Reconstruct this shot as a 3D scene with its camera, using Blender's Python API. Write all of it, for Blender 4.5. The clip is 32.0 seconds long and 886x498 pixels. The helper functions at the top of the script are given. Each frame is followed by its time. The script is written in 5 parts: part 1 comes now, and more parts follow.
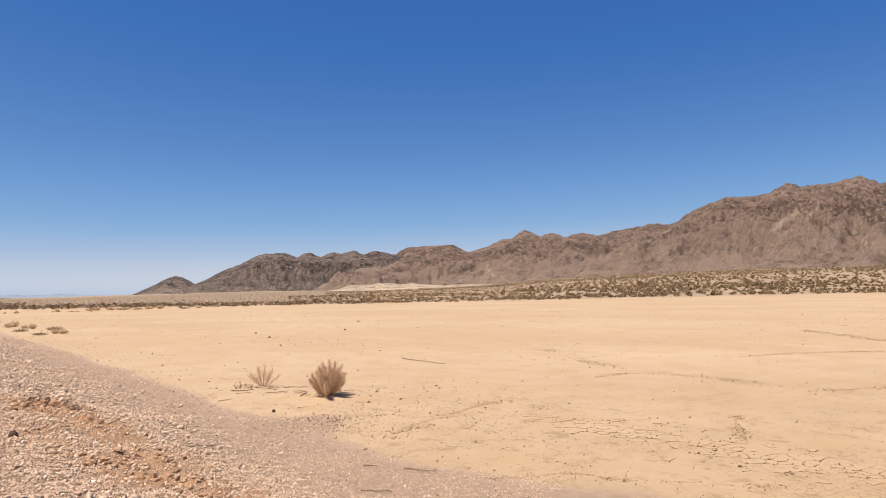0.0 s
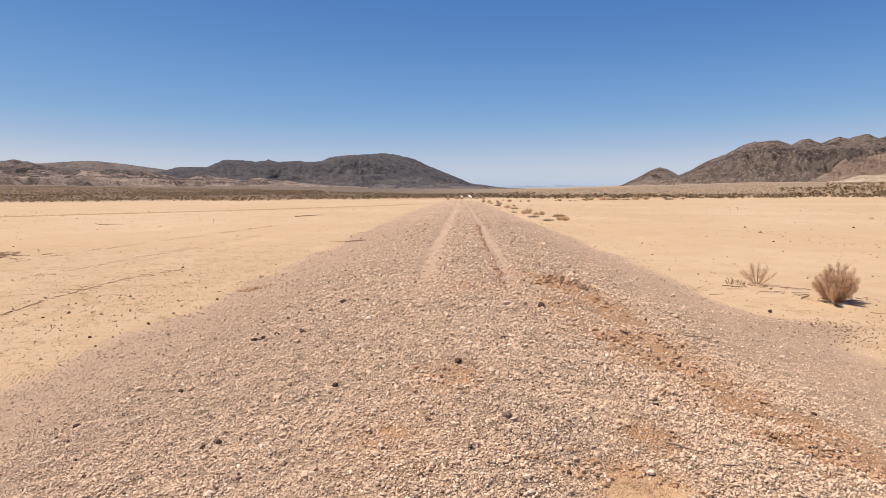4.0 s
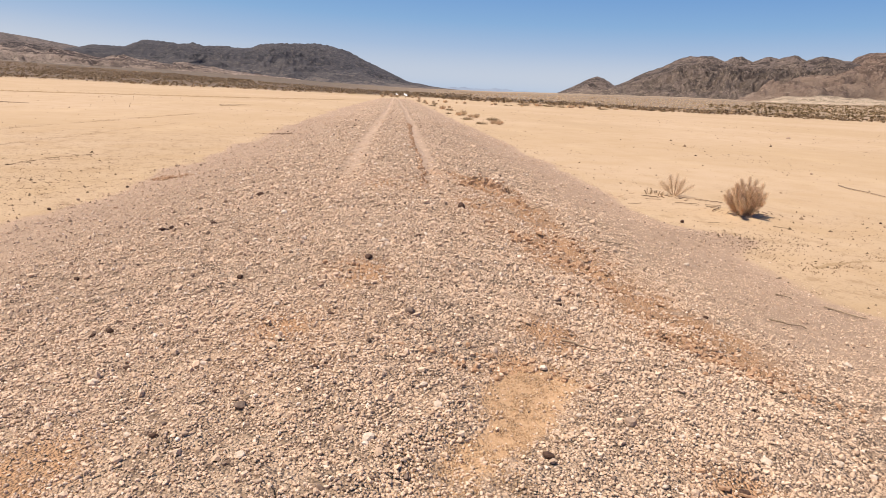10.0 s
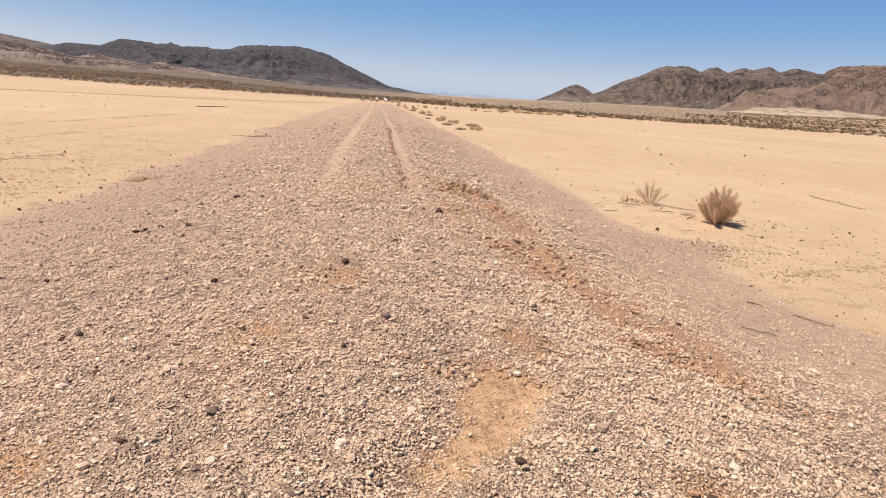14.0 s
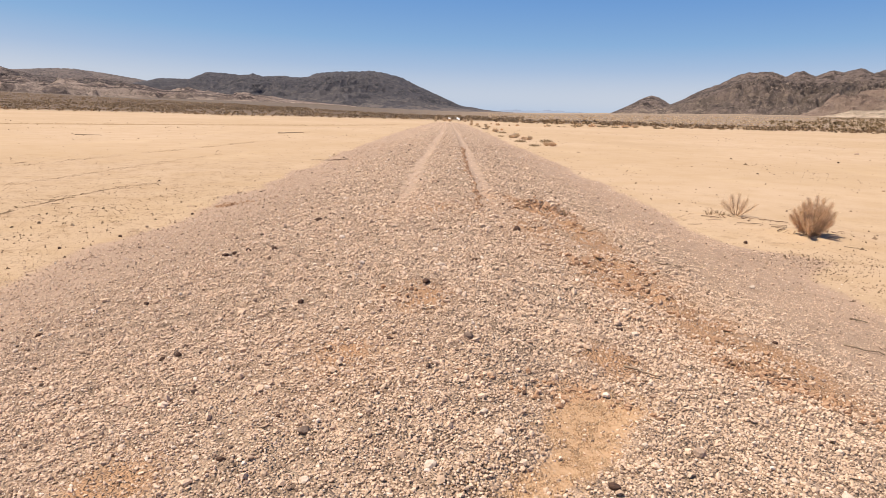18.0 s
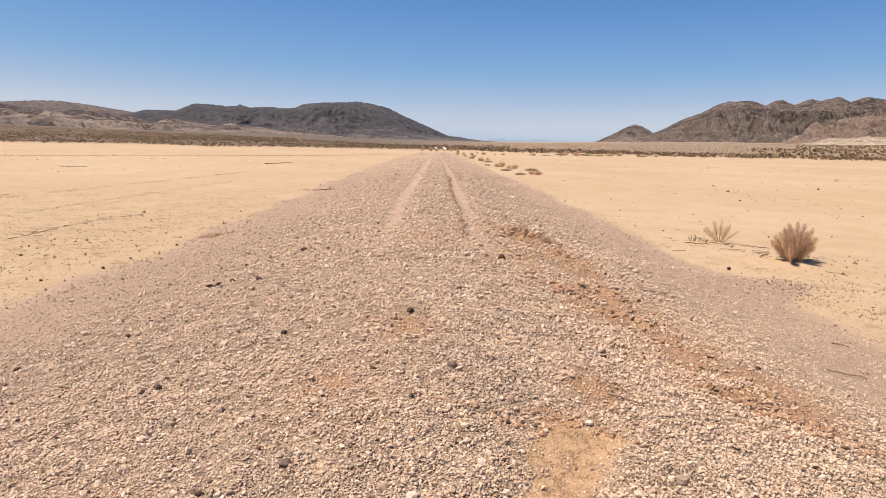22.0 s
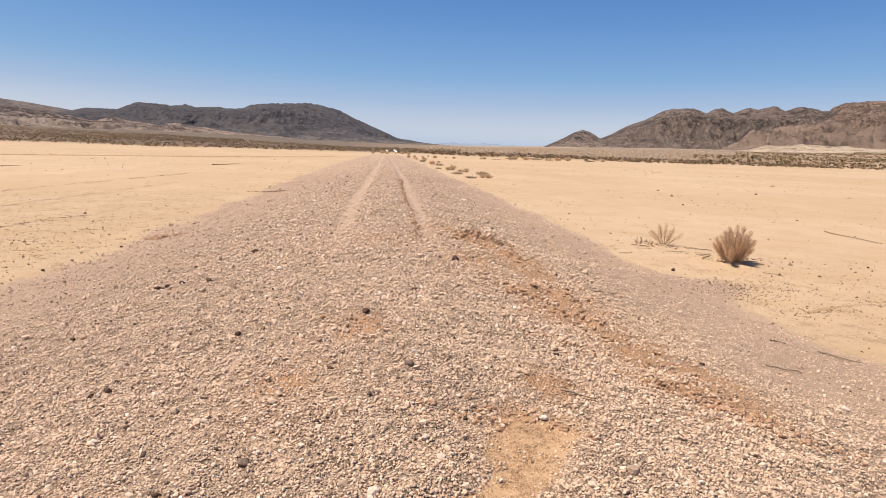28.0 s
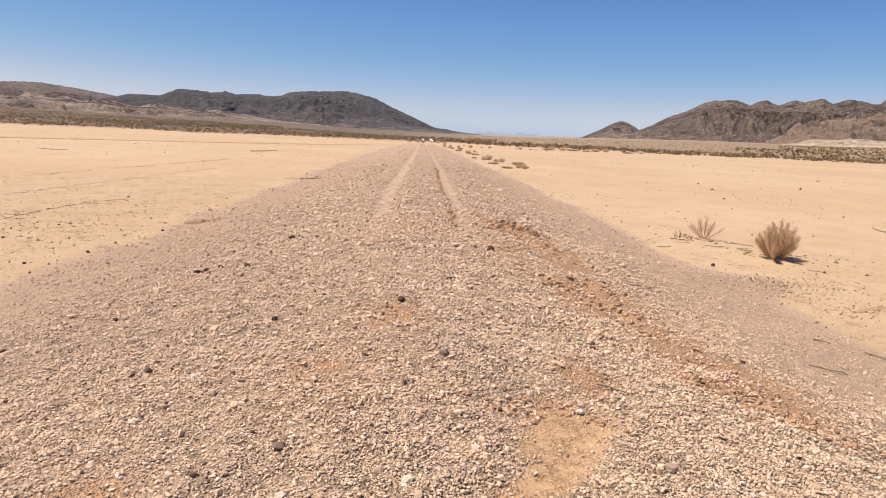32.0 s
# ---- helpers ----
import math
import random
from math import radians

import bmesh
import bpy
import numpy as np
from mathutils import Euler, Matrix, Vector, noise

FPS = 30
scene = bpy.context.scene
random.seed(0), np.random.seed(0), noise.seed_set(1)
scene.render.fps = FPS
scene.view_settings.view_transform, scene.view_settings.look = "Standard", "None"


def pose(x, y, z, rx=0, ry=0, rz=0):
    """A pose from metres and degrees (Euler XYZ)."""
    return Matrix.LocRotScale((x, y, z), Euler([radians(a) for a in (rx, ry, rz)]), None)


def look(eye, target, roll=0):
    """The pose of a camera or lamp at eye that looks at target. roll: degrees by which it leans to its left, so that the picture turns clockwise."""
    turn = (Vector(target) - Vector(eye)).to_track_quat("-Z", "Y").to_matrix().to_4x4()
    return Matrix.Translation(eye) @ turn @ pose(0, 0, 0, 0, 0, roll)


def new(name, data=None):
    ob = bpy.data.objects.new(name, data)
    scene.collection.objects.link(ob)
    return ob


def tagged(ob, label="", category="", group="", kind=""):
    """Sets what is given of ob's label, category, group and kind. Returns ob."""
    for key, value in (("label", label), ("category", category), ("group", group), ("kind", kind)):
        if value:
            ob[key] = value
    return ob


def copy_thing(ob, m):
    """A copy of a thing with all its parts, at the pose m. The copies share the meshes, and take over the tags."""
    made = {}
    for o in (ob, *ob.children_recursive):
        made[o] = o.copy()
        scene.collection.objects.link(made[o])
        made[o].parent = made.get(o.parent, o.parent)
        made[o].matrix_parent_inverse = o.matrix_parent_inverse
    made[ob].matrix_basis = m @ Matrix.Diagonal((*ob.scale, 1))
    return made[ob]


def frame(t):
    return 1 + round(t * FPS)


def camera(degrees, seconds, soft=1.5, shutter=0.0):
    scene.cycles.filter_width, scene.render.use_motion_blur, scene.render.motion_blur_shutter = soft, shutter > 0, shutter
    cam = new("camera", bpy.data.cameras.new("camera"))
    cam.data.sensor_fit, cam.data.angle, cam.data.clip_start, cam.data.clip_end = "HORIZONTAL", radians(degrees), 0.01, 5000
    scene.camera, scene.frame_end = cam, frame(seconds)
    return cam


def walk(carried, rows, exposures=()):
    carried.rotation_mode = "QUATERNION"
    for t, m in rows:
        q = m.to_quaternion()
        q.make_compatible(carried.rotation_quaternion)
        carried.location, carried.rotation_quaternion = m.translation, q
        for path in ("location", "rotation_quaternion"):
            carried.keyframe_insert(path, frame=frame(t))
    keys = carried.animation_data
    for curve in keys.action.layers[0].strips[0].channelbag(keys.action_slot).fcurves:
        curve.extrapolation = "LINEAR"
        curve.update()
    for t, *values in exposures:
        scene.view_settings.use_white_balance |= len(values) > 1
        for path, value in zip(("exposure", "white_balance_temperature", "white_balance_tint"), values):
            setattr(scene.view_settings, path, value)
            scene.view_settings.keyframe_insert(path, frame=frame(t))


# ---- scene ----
cam = camera(67.53, 32.0, 0.5)
PATH = [
    (0.0, pose(0.157, -0.053, 2.010, 93.836, 0.623, -38.085)),
    (0.5, pose(0.062, -0.014, 2.054, 93.694, 0.372, -29.157)),
    (1.0, pose(0.030, 0.018, 2.106, 92.691, 0.055, -21.384)),
    (1.5, pose(0.045, 0.031, 2.127, 91.324, -0.244, -13.442)),
    (2.0, pose(0.034, 0.020, 2.126, 89.497, -0.610, -6.111)),
    (2.5, pose(0.021, 0.005, 2.123, 87.819, -0.564, -0.998)),
    (3.0, pose(0.029, 0.001, 2.090, 85.796, -0.610, 1.248)),
    (3.5, pose(0.027, -0.000, 2.056, 83.964, -0.098, 2.017)),
    (4.0, pose(0.000, 0.000, 2.050, 84.823, 0.395, 1.860)),
    (4.5, pose(-0.016, 0.025, 2.052, 84.593, 2.053, 4.779)),
    (6.5, pose(0.114, 0.104, 2.009, 82.789, 2.729, 5.244)),
    (7.0, pose(0.107, 0.068, 2.009, 82.545, 2.047, 4.351)),
    (7.5, pose(0.096, 0.053, 2.015, 82.111, 1.373, 3.085)),
    (8.0, pose(0.154, 0.080, 2.009, 80.543, 0.143, 0.615)),
    (8.5, pose(0.176, 0.091, 2.005, 78.684, -1.069, -1.579)),
    (9.0, pose(0.170, 0.099, 1.995, 76.791, -2.035, -2.830)),
    (9.5, pose(0.153, 0.113, 1.999, 76.515, -2.561, -3.173)),
    (10.0, pose(0.149, 0.104, 1.996, 76.431, -2.921, -3.520)),
    (10.5, pose(0.152, 0.105, 2.001, 76.389, -2.967, -3.679)),
    (11.0, pose(0.149, 0.108, 1.999, 76.315, -2.648, -3.625)),
    (11.5, pose(0.160, 0.103, 2.000, 75.821, -1.719, -3.251)),
    (12.0, pose(0.178, 0.099, 1.996, 75.356, -1.322, -3.841)),
    (12.5, pose(0.170, 0.103, 1.990, 74.606, -1.368, -3.861)),
    (13.0, pose(0.152, 0.105, 1.997, 75.838, -2.125, -3.948)),
    (13.5, pose(0.153, 0.100, 1.999, 76.411, -3.497, -5.000)),
    (14.0, pose(0.162, 0.097, 2.002, 76.957, -3.900, -5.200)),
    (14.5, pose(0.161, 0.106, 1.999, 76.651, -3.527, -4.058)),
    (15.0, pose(0.139, 0.104, 2.007, 77.102, -3.207, -1.290)),
    (15.5, pose(0.135, 0.108, 2.010, 78.025, -3.209, -1.283)),
    (17.5, pose(0.131, 0.110, 2.010, 78.087, -1.603, 0.521)),
    (18.0, pose(0.120, 0.106, 2.009, 78.205, -1.524, 0.890)),
    (18.5, pose(0.129, 0.103, 2.008, 78.825, -1.623, 0.511)),
    (19.0, pose(0.136, 0.100, 2.011, 79.167, -1.683, -0.031)),
    (19.5, pose(0.132, 0.093, 2.012, 79.539, -1.772, 0.122)),
    (20.0, pose(0.141, 0.086, 2.013, 79.838, -1.180, 0.025)),
    (20.5, pose(0.148, 0.086, 2.016, 80.978, -1.395, -0.885)),
    (21.0, pose(0.150, 0.086, 2.010, 80.146, -1.516, -0.485)),
    (21.5, pose(0.148, 0.082, 2.014, 80.546, -1.207, -0.082)),
    (22.0, pose(0.150, 0.093, 2.013, 80.713, -1.211, -0.258)),
    (22.5, pose(0.150, 0.097, 2.000, 78.864, -1.832, -0.598)),
    (23.0, pose(0.155, 0.100, 2.002, 79.011, -1.279, -1.583)),
    (23.5, pose(0.153, 0.101, 2.004, 79.759, -1.431, -2.485)),
    (24.0, pose(0.142, 0.094, 2.007, 80.459, -3.007, -1.623)),
    (24.5, pose(0.134, 0.094, 2.003, 80.473, -2.777, 0.053)),
    (25.0, pose(0.125, 0.086, 2.008, 81.224, -3.438, -0.216)),
    (25.5, pose(0.127, 0.089, 2.013, 81.780, -2.417, -0.087)),
    (26.0, pose(0.125, 0.085, 2.015, 81.565, -2.171, -0.316)),
    (26.5, pose(0.118, 0.058, 2.002, 81.265, -2.879, -3.626)),
    (28.5, pose(0.110, 0.043, 2.001, 80.991, -1.719, -4.606)),
    (29.0, pose(0.117, 0.049, 1.998, 80.863, -1.751, -5.022)),
    (29.5, pose(0.120, 0.040, 1.999, 81.138, -1.995, -4.819)),
    (30.0, pose(0.123, 0.048, 1.996, 80.987, -2.002, -5.081)),
    (30.5, pose(0.113, 0.054, 1.993, 81.221, -2.791, -3.925)),
    (31.0, pose(0.107, 0.068, 1.984, 79.884, -2.792, -3.100)),
    (31.5, pose(0.096, 0.075, 1.990, 79.739, -2.571, -2.824)),
    (32.0, pose(0.091, 0.072, 1.994, 80.081, -2.585, -1.390)),
]
walk(cam, PATH, [(0.0, 0.46), (2.0, 0.46), (4.0, 0.41), (8.0, 0.41), (9.5, 0.43), (12.0, 0.45), (20.0, 0.46), (32.0, 0.46)])

# ---- world, sun, exposure ----
SUN_ELEVATION, SUN_BEARING = radians(66), radians(-95)   # bearing clockwise from +y
world = bpy.data.worlds.new("desert_sky")
scene.world = world
world.use_nodes = True
sky = world.node_tree.nodes.new("ShaderNodeTexSky")
sky.sky_type, sky.sun_disc = "NISHITA", False
sky.sun_elevation, sky.sun_rotation = SUN_ELEVATION, SUN_BEARING
sky.altitude, sky.air_density, sky.dust_density, sky.ozone_density = 600, 1.0, 0.2, 0.6
def sky_node(kind, operation="", **given):
    n = world.node_tree.nodes.new(kind)
    if operation:
        n.operation = operation
    for k, v in given.items():
        socket = n.inputs[int(k[1:])]
        if hasattr(v, "is_linked"):
            world.node_tree.links.new(v, socket)
        else:
            socket.default_value = v
    return n.outputs


# colour balance: a deep blue zenith over a pale blue-white horizon
red, green, blue = sky_node("ShaderNodeSeparateColor", i0=sky.outputs[0])
level = sky_node("ShaderNodeMath", "MULTIPLY", i0=sky_node("ShaderNodeMath", "POWER", i0=sky_node("ShaderNodeMath", "MULTIPLY", i0=green, i1=0.25)[0], i1=1.4)[0], i1=0.4)[0]
tint = world.node_tree.nodes.new("ShaderNodeValToRGB")
while len(tint.color_ramp.elements) < 6:
    tint.color_ramp.elements.new(0.5)
for stop, (at, colour) in zip(tint.color_ramp.elements, [(0.0, (0.02, 0.085, 0.34)), (0.19, (0.063, 0.212, 0.612)), (0.46, (0.215, 0.44, 0.85)), (0.64, (0.33, 0.565, 0.905)), (0.80, (0.51, 0.675, 0.93)), (0.95, (0.745, 0.82, 0.95))]):
    stop.position, stop.color = at, (*colour, 1)
world.node_tree.links.new(level, tint.inputs[0])
world.node_tree.links.new(tint.outputs[0], world.node_tree.nodes["Background"].inputs[0])
world.node_tree.nodes["Background"].inputs[1].default_value = 0.56
sun = new("sun", bpy.data.lights.new("sun", "SUN"))
sun.data.energy, sun.data.angle, sun.data.color = 5.0, radians(0.53), (1.0, 0.90, 0.75)
toward = Vector((math.sin(SUN_BEARING) * math.cos(SUN_ELEVATION), math.cos(SUN_BEARING) * math.cos(SUN_ELEVATION), math.sin(SUN_ELEVATION)))
sun.matrix_world = look(toward * 50, (0, 0, 0))

# ---- noise on arrays ----
def lattice(ix, iy, seed):
    h = (ix.astype(np.int64) * 374761393 + iy.astype(np.int64) * 668265263 + seed * 974634777) & 0xFFFFFFFF
    h = ((h ^ (h >> 13)) * 1274126177) & 0xFFFFFFFF
    return ((h ^ (h >> 16)) & 0xFFFF) / 65536.0


def perlin(x, y, seed=0):
    x, y = np.broadcast_arrays(np.asarray(x, float), np.asarray(y, float))
    ix, iy = np.floor(x), np.floor(y)
    fx, fy = x - ix, y - iy
    u, v = fx * fx * fx * (fx * (fx * 6 - 15) + 10), fy * fy * fy * (fy * (fy * 6 - 15) + 10)

    def corner(dx, dy):
        a = lattice(ix + dx, iy + dy, seed) * 2 * np.pi
        return np.cos(a) * (fx - dx) + np.sin(a) * (fy - dy)
    low = corner(0, 0) * (1 - u) + corner(1, 0) * u
    high = corner(0, 1) * (1 - u) + corner(1, 1) * u
    return (low * (1 - v) + high * v) * 1.4


def fbm(x, y, octaves=4, seed=0, gain=0.5):
    total, amp = 0.0, 1.0
    for k in range(octaves):
        total = total + amp * perlin(x * 2**k, y * 2**k, seed + 17 * k)
        amp *= gain
    return total


def ridged(x, y, octaves=5, seed=0, gain=0.5):
    total, amp, weight = 0.0, 1.0, 1.0
    for k in range(octaves):
        n = (1 - np.abs(perlin(x * 2.03**k, y * 2.03**k, seed + 31 * k))) ** 2
        total, weight = total + amp * n * weight, np.clip(n * 1.6, 0, 1)
        amp *= gain
    return total / 1.6


def smooth(a, b, v):
    t = np.clip((v - a) / (b - a), 0, 1)
    return t * t * (3 - 2 * t)


# ---- the lie of the land ----
SHORE_BEARING = (-180, -60, -36, -15, 4, 22, 39, 48, 62, 72, 110, 180)
SHORE_RADIUS = (150, 150, 140, 128, 133, 124, 152, 168, 235, 330, 300, 150)
SLOPE_BEARING = (-180, -90, -36, -26, -18, -11, -6.5, 0, 8, 14, 22, 31, 41, 48, 55, 62, 72, 110, 180)
SLOPE_RISE = (0.01, 0.01, 0.0125, 0.0085, 0.0078, 0.006, 0.0022, 0.0, 0.0008, 0.004, 0.0080, 0.0085, 0.0145, 0.027, 0.0335, 0.040, 0.048, 0.04, 0.01)


def edges(y):
    """The foot of the embankment on either side."""
    left = np.interp(y, (0, 24, 40, 60, 90, 113, 125), (-4.72, -4.8, -4.9, -4.8, -4.1, -3.2, -2.4)) + 0.22 * perlin(y * 0.21, 3.3, 5) + 0.10 * perlin(y * 0.9, 1.3, 6)
    right = np.interp(y, (0, 22, 30, 46, 72, 108, 125), (4.70, 4.6, 4.3, 3.9, 3.2, 2.0, 1.2)) + 0.22 * perlin(y * 0.19, 7.7, 8) + 0.10 * perlin(y * 0.8, 2.1, 9) + 1.0 * np.exp(-((y - 9.6) / 0.8) ** 2) + 1.5 * np.exp(-((y - 3.0) / 2.2) ** 2)
    return left, right


def middle(y):
    """The road's middle, which drifts to one side with distance."""
    return np.interp(y, (10, 17, 25, 40, 80, 125), (0.0, 0.0, -0.04, -0.09, -0.42, -0.78))


def ruts(x, y, wide=0.17):
    """How far a place lies inside the two wheel ruts."""
    wander = 0.06 * perlin(y * 0.15, 4.4, 21) * smooth(60, 30, y)
    off = x - middle(y) - wander
    gauge = np.interp(y, (9, 17, 25, 38, 80, 125), (0.70, 0.70, 0.67, 0.60, 0.52, 0.50))
    inside = np.exp(-((off - gauge) / wide) ** 2) + (0.85 + 0.15 * smooth(20, 60, y)) * np.exp(-((off + gauge) / (wide * 1.15)) ** 2)
    return np.clip(inside, 0, 1) * smooth(6.5, 14.0, y) * (1 - smooth(112, 124, y))


def crest(x, y):
    """One on the stony crest of the embankment, nought on its dusty skirts."""
    return smooth(3.9, 2.2, np.abs(x - middle(y)) * np.interp(y, (15, 30, 60, 112), (1.0, 1.15, 1.35, 1.9)) + 0.55 * perlin(x * 0.8, y * 0.45, 72) + 0.25 * perlin(x * 2.3, y * 1.6, 75))


def scarp_line(y):
    """Where the eroded lip runs along the right shoulder."""
    return np.interp(y, (1, 3.0, 3.6, 3.9, 4.2, 5.0, 6.7, 7.6, 9.2, 10.7, 11.4, 13), (2.9, 2.6, 2.45, 2.30, 2.16, 2.25, 2.26, 2.18, 2.0, 1.85, 1.4, 1.2))


def bajada(x, y):
    r, bearing = np.hypot(x, y), np.degrees(np.arctan2(x, y))
    shore = np.interp(bearing, SHORE_BEARING, SHORE_RADIUS) * (1 + 0.05 * perlin(bearing * 0.22, 0.5, 3))
    run = np.maximum(0, r - shore)
    rise = np.interp(bearing, SLOPE_BEARING, SLOPE_RISE)
    return rise * run * run / (run + 60) + 0.12 * smooth(0, 14, run) + 0.25 * smooth(5, 60, run) * fbm(x / 40, y / 40, 3, 2), run


def belt_end(bearing):
    """How far beyond the shore the dark scrub reaches."""
    return np.interp(bearing, (-48, -36, -28, -22, -16, -8, 6), (1600, 1300, 900, 480, 280, 150, 110))


def ground_height(x, y):
    x, y = np.broadcast_arrays(np.asarray(x, float), np.asarray(y, float))
    left, right = edges(y)
    off = x - middle(y) - 0.07
    soft = np.sqrt(off * off + 0.09) - 0.3 * np.exp(-off * off)
    u = np.clip(np.where(off < 0, soft / (middle(y) + 0.07 - left), soft / (right - middle(y) - 0.07)), 0, 1)
    reach = np.interp(y, (30, 76, 110, 124), (1.0, 0.46, 0.10, 0.0))
    bank = 0.66 * reach * (0.5 * np.cos(u * np.pi / 2) ** 2 + 0.5 * (1 - u) * (1 - 0.35 * u * u))
    on = smooth(0.0, 0.12, bank)
    close = smooth(60, 25, y)
    z = bank + on * close * (0.030 * fbm(x * 0.9, y * 0.7, 4, 11) + 0.016 * fbm(x * 5, y * 5, 3, 12))
    # wheel ruts along the crest
    z = z - 0.045 * ruts(x, y) * np.minimum(1, reach * 2)
    z = z + 0.02 * smooth(6.0, 11.0, y) * reach * np.exp(-((x - middle(y)) / 0.3) ** 2)
    # eroded lip: a broken step down to the outside, with crumbled soil in it
    line = scarp_line(y) + 0.12 * perlin(y * 1.7, 9.1, 31) + 0.05 * perlin(y * 5.1, 2.2, 32)
    broken = smooth(-0.35, 0.25, perlin(y * 0.9, 6.6, 33)) * smooth(1.5, 2.5, y) * (1 - smooth(11.3, 12.2, y))
    z = z + broken * (0.03 * np.exp(-((x - line + 0.12) / 0.14) ** 2) - 0.03 * np.exp(-((x - line - 0.10) / 0.10) ** 2))
    past = x - line
    z = z - broken * 0.06 * smooth(0.0, 0.07, past) * np.exp(-np.maximum(past, 0) / 0.45)
    z = z + broken * 0.045 * fbm(x * 6, y * 6, 4, 34, 0.6) * np.exp(-((x - line + 0.1) / 0.50) ** 2)
    # broken mound beside the crest
    mound = np.exp(-((x - 1.55) / 0.5) ** 2 - ((y - 11.0) / 0.5) ** 2)
    z = z + mound * (0.08 + 0.10 * fbm(x * 5, y * 5, 3, 35))
    # sand-filled gully across the near crest
    axis = 0.45 + (y - 2.2) * 0.47 + 0.10 * perlin(y * 2.3, 0.4, 41) - 0.12 * smooth(1.9, 0.6, y)
    gully = np.exp(-((x - axis) / 0.22) ** 2) * smooth(0.5, 1.4, y) * (1 - smooth(2.75, 3.2, y))
    z = z - 0.028 * gully + 0.022 * np.exp(-((x - axis + 0.30) / 0.13) ** 2) * smooth(1.4, 2.0, y) * (1 - smooth(2.9, 3.3, y))
    # lake bed: all but level, with hummocks round the shrubs
    lake = (1 - on) * smooth(120, 60, np.hypot(x, y))
    z = z + lake * (0.012 * fbm(x * 0.35, y * 0.35, 3, 51) + 0.004 * fbm(x * 3, y * 3, 2, 52))
    z = z + 0.10 * np.exp(-((x - 6.4) / 0.9) ** 2 - ((y - 11.8) / 0.7) ** 2) + 0.06 * np.exp(-((x - 5.8) / 1.0) ** 2 - ((y - 13.6) / 0.6) ** 2)
    rise, _ = bajada(x, y)
    return z + rise


def height(x, y):
    return float(ground_height(np.array([x]), np.array([y]))[0])


# ---- materials ----
def shader(name, rough=0.9):
    m = bpy.data.materials.new(name)
    m.use_nodes = True
    b = m.node_tree.nodes["Principled BSDF"]
    b.inputs["Roughness"].default_value = rough
    b.inputs["Specular IOR Level"].default_value = 0.2
    return m, m.node_tree, b


def put(nt, socket, value):
    if hasattr(value, "is_linked"):
        nt.links.new(value, socket)
    elif isinstance(value, tuple) and len(value) == 3 and len(socket.default_value) == 4:
        socket.default_value = (*value, 1)
    else:
        socket.default_value = value


def math_node(nt, op, a, b=0.0, clamp=False):
    n = nt.nodes.new("ShaderNodeMath")
    n.operation, n.use_clamp = op, clamp
    put(nt, n.inputs[0], a)
    put(nt, n.inputs[1], b)
    return n.outputs[0]


def ramp(nt, value, low, high, to_low=0.0, to_high=1.0):
    n = nt.nodes.new("ShaderNodeMapRange")
    n.interpolation_type = "SMOOTHSTEP"
    for k, v in enumerate((value, low, high, to_low, to_high)):
        put(nt, n.inputs[k], v)
    return n.outputs[0]


def mix(nt, factor, a, b, how="MIX"):
    n = nt.nodes.new("ShaderNodeMix")
    n.data_type, n.blend_type, n.clamp_factor = "RGBA", how, True
    put(nt, n.inputs[0], factor)
    put(nt, n.inputs[6], a)
    put(nt, n.inputs[7], b)
    return n.outputs[2]


def place(nt, scale=(1, 1, 1)):
    g, n = nt.nodes.new("ShaderNodeNewGeometry"), nt.nodes.new("ShaderNodeVectorMath")
    n.operation = "MULTIPLY"
    nt.links.new(g.outputs["Position"], n.inputs[0])
    n.inputs[1].default_value = scale
    return n.outputs[0]


def grain(nt, where, scale, detail=3.0, rough=0.55, distortion=0.0):
    n = nt.nodes.new("ShaderNodeTexNoise")
    put(nt, n.inputs["Vector"], where)
    n.inputs["Scale"].default_value, n.inputs["Detail"].default_value = scale, detail
    n.inputs["Roughness"].default_value, n.inputs["Distortion"].default_value = rough, distortion
    return n.outputs[0]


def cells(nt, where, scale, feature="F1", out="Distance", jitter=1.0):
    n = nt.nodes.new("ShaderNodeTexVoronoi")
    n.feature = feature
    put(nt, n.inputs["Vector"], where)
    n.inputs["Scale"].default_value, n.inputs["Randomness"].default_value = scale, jitter
    return n.outputs[out]


def colours(nt, value, stops):
    n = nt.nodes.new("ShaderNodeValToRGB")
    put(nt, n.inputs[0], value)
    e = n.color_ramp.elements
    while len(e) < len(stops):
        e.new(0.5)
    for k, (at, c) in enumerate(stops):
        e[k].position, e[k].color = at, (*c, 1)
    return n.outputs[0]


def attribute(nt, name):
    n = nt.nodes.new("ShaderNodeAttribute")
    n.attribute_name = name
    return n.outputs["Fac"]


def bump(nt, b, value, strength, distance, before=None):
    n = nt.nodes.new("ShaderNodeBump")
    n.inputs["Strength"].default_value, n.inputs["Distance"].default_value = strength, distance
    put(nt, n.inputs["Height"], value)
    if before is not None:
        nt.links.new(before, n.inputs["Normal"])
    nt.links.new(n.outputs[0], b.inputs["Normal"])
    return n.outputs[0]


STONE_STOPS = [(0.0, (0.10, 0.064, 0.045)), (0.03, (0.32, 0.215, 0.147)), (0.12, (0.53, 0.372, 0.258)), (0.6, (0.64, 0.455, 0.320)), (0.95, (0.72, 0.53, 0.384)), (1.0, (0.79, 0.65, 0.53))]


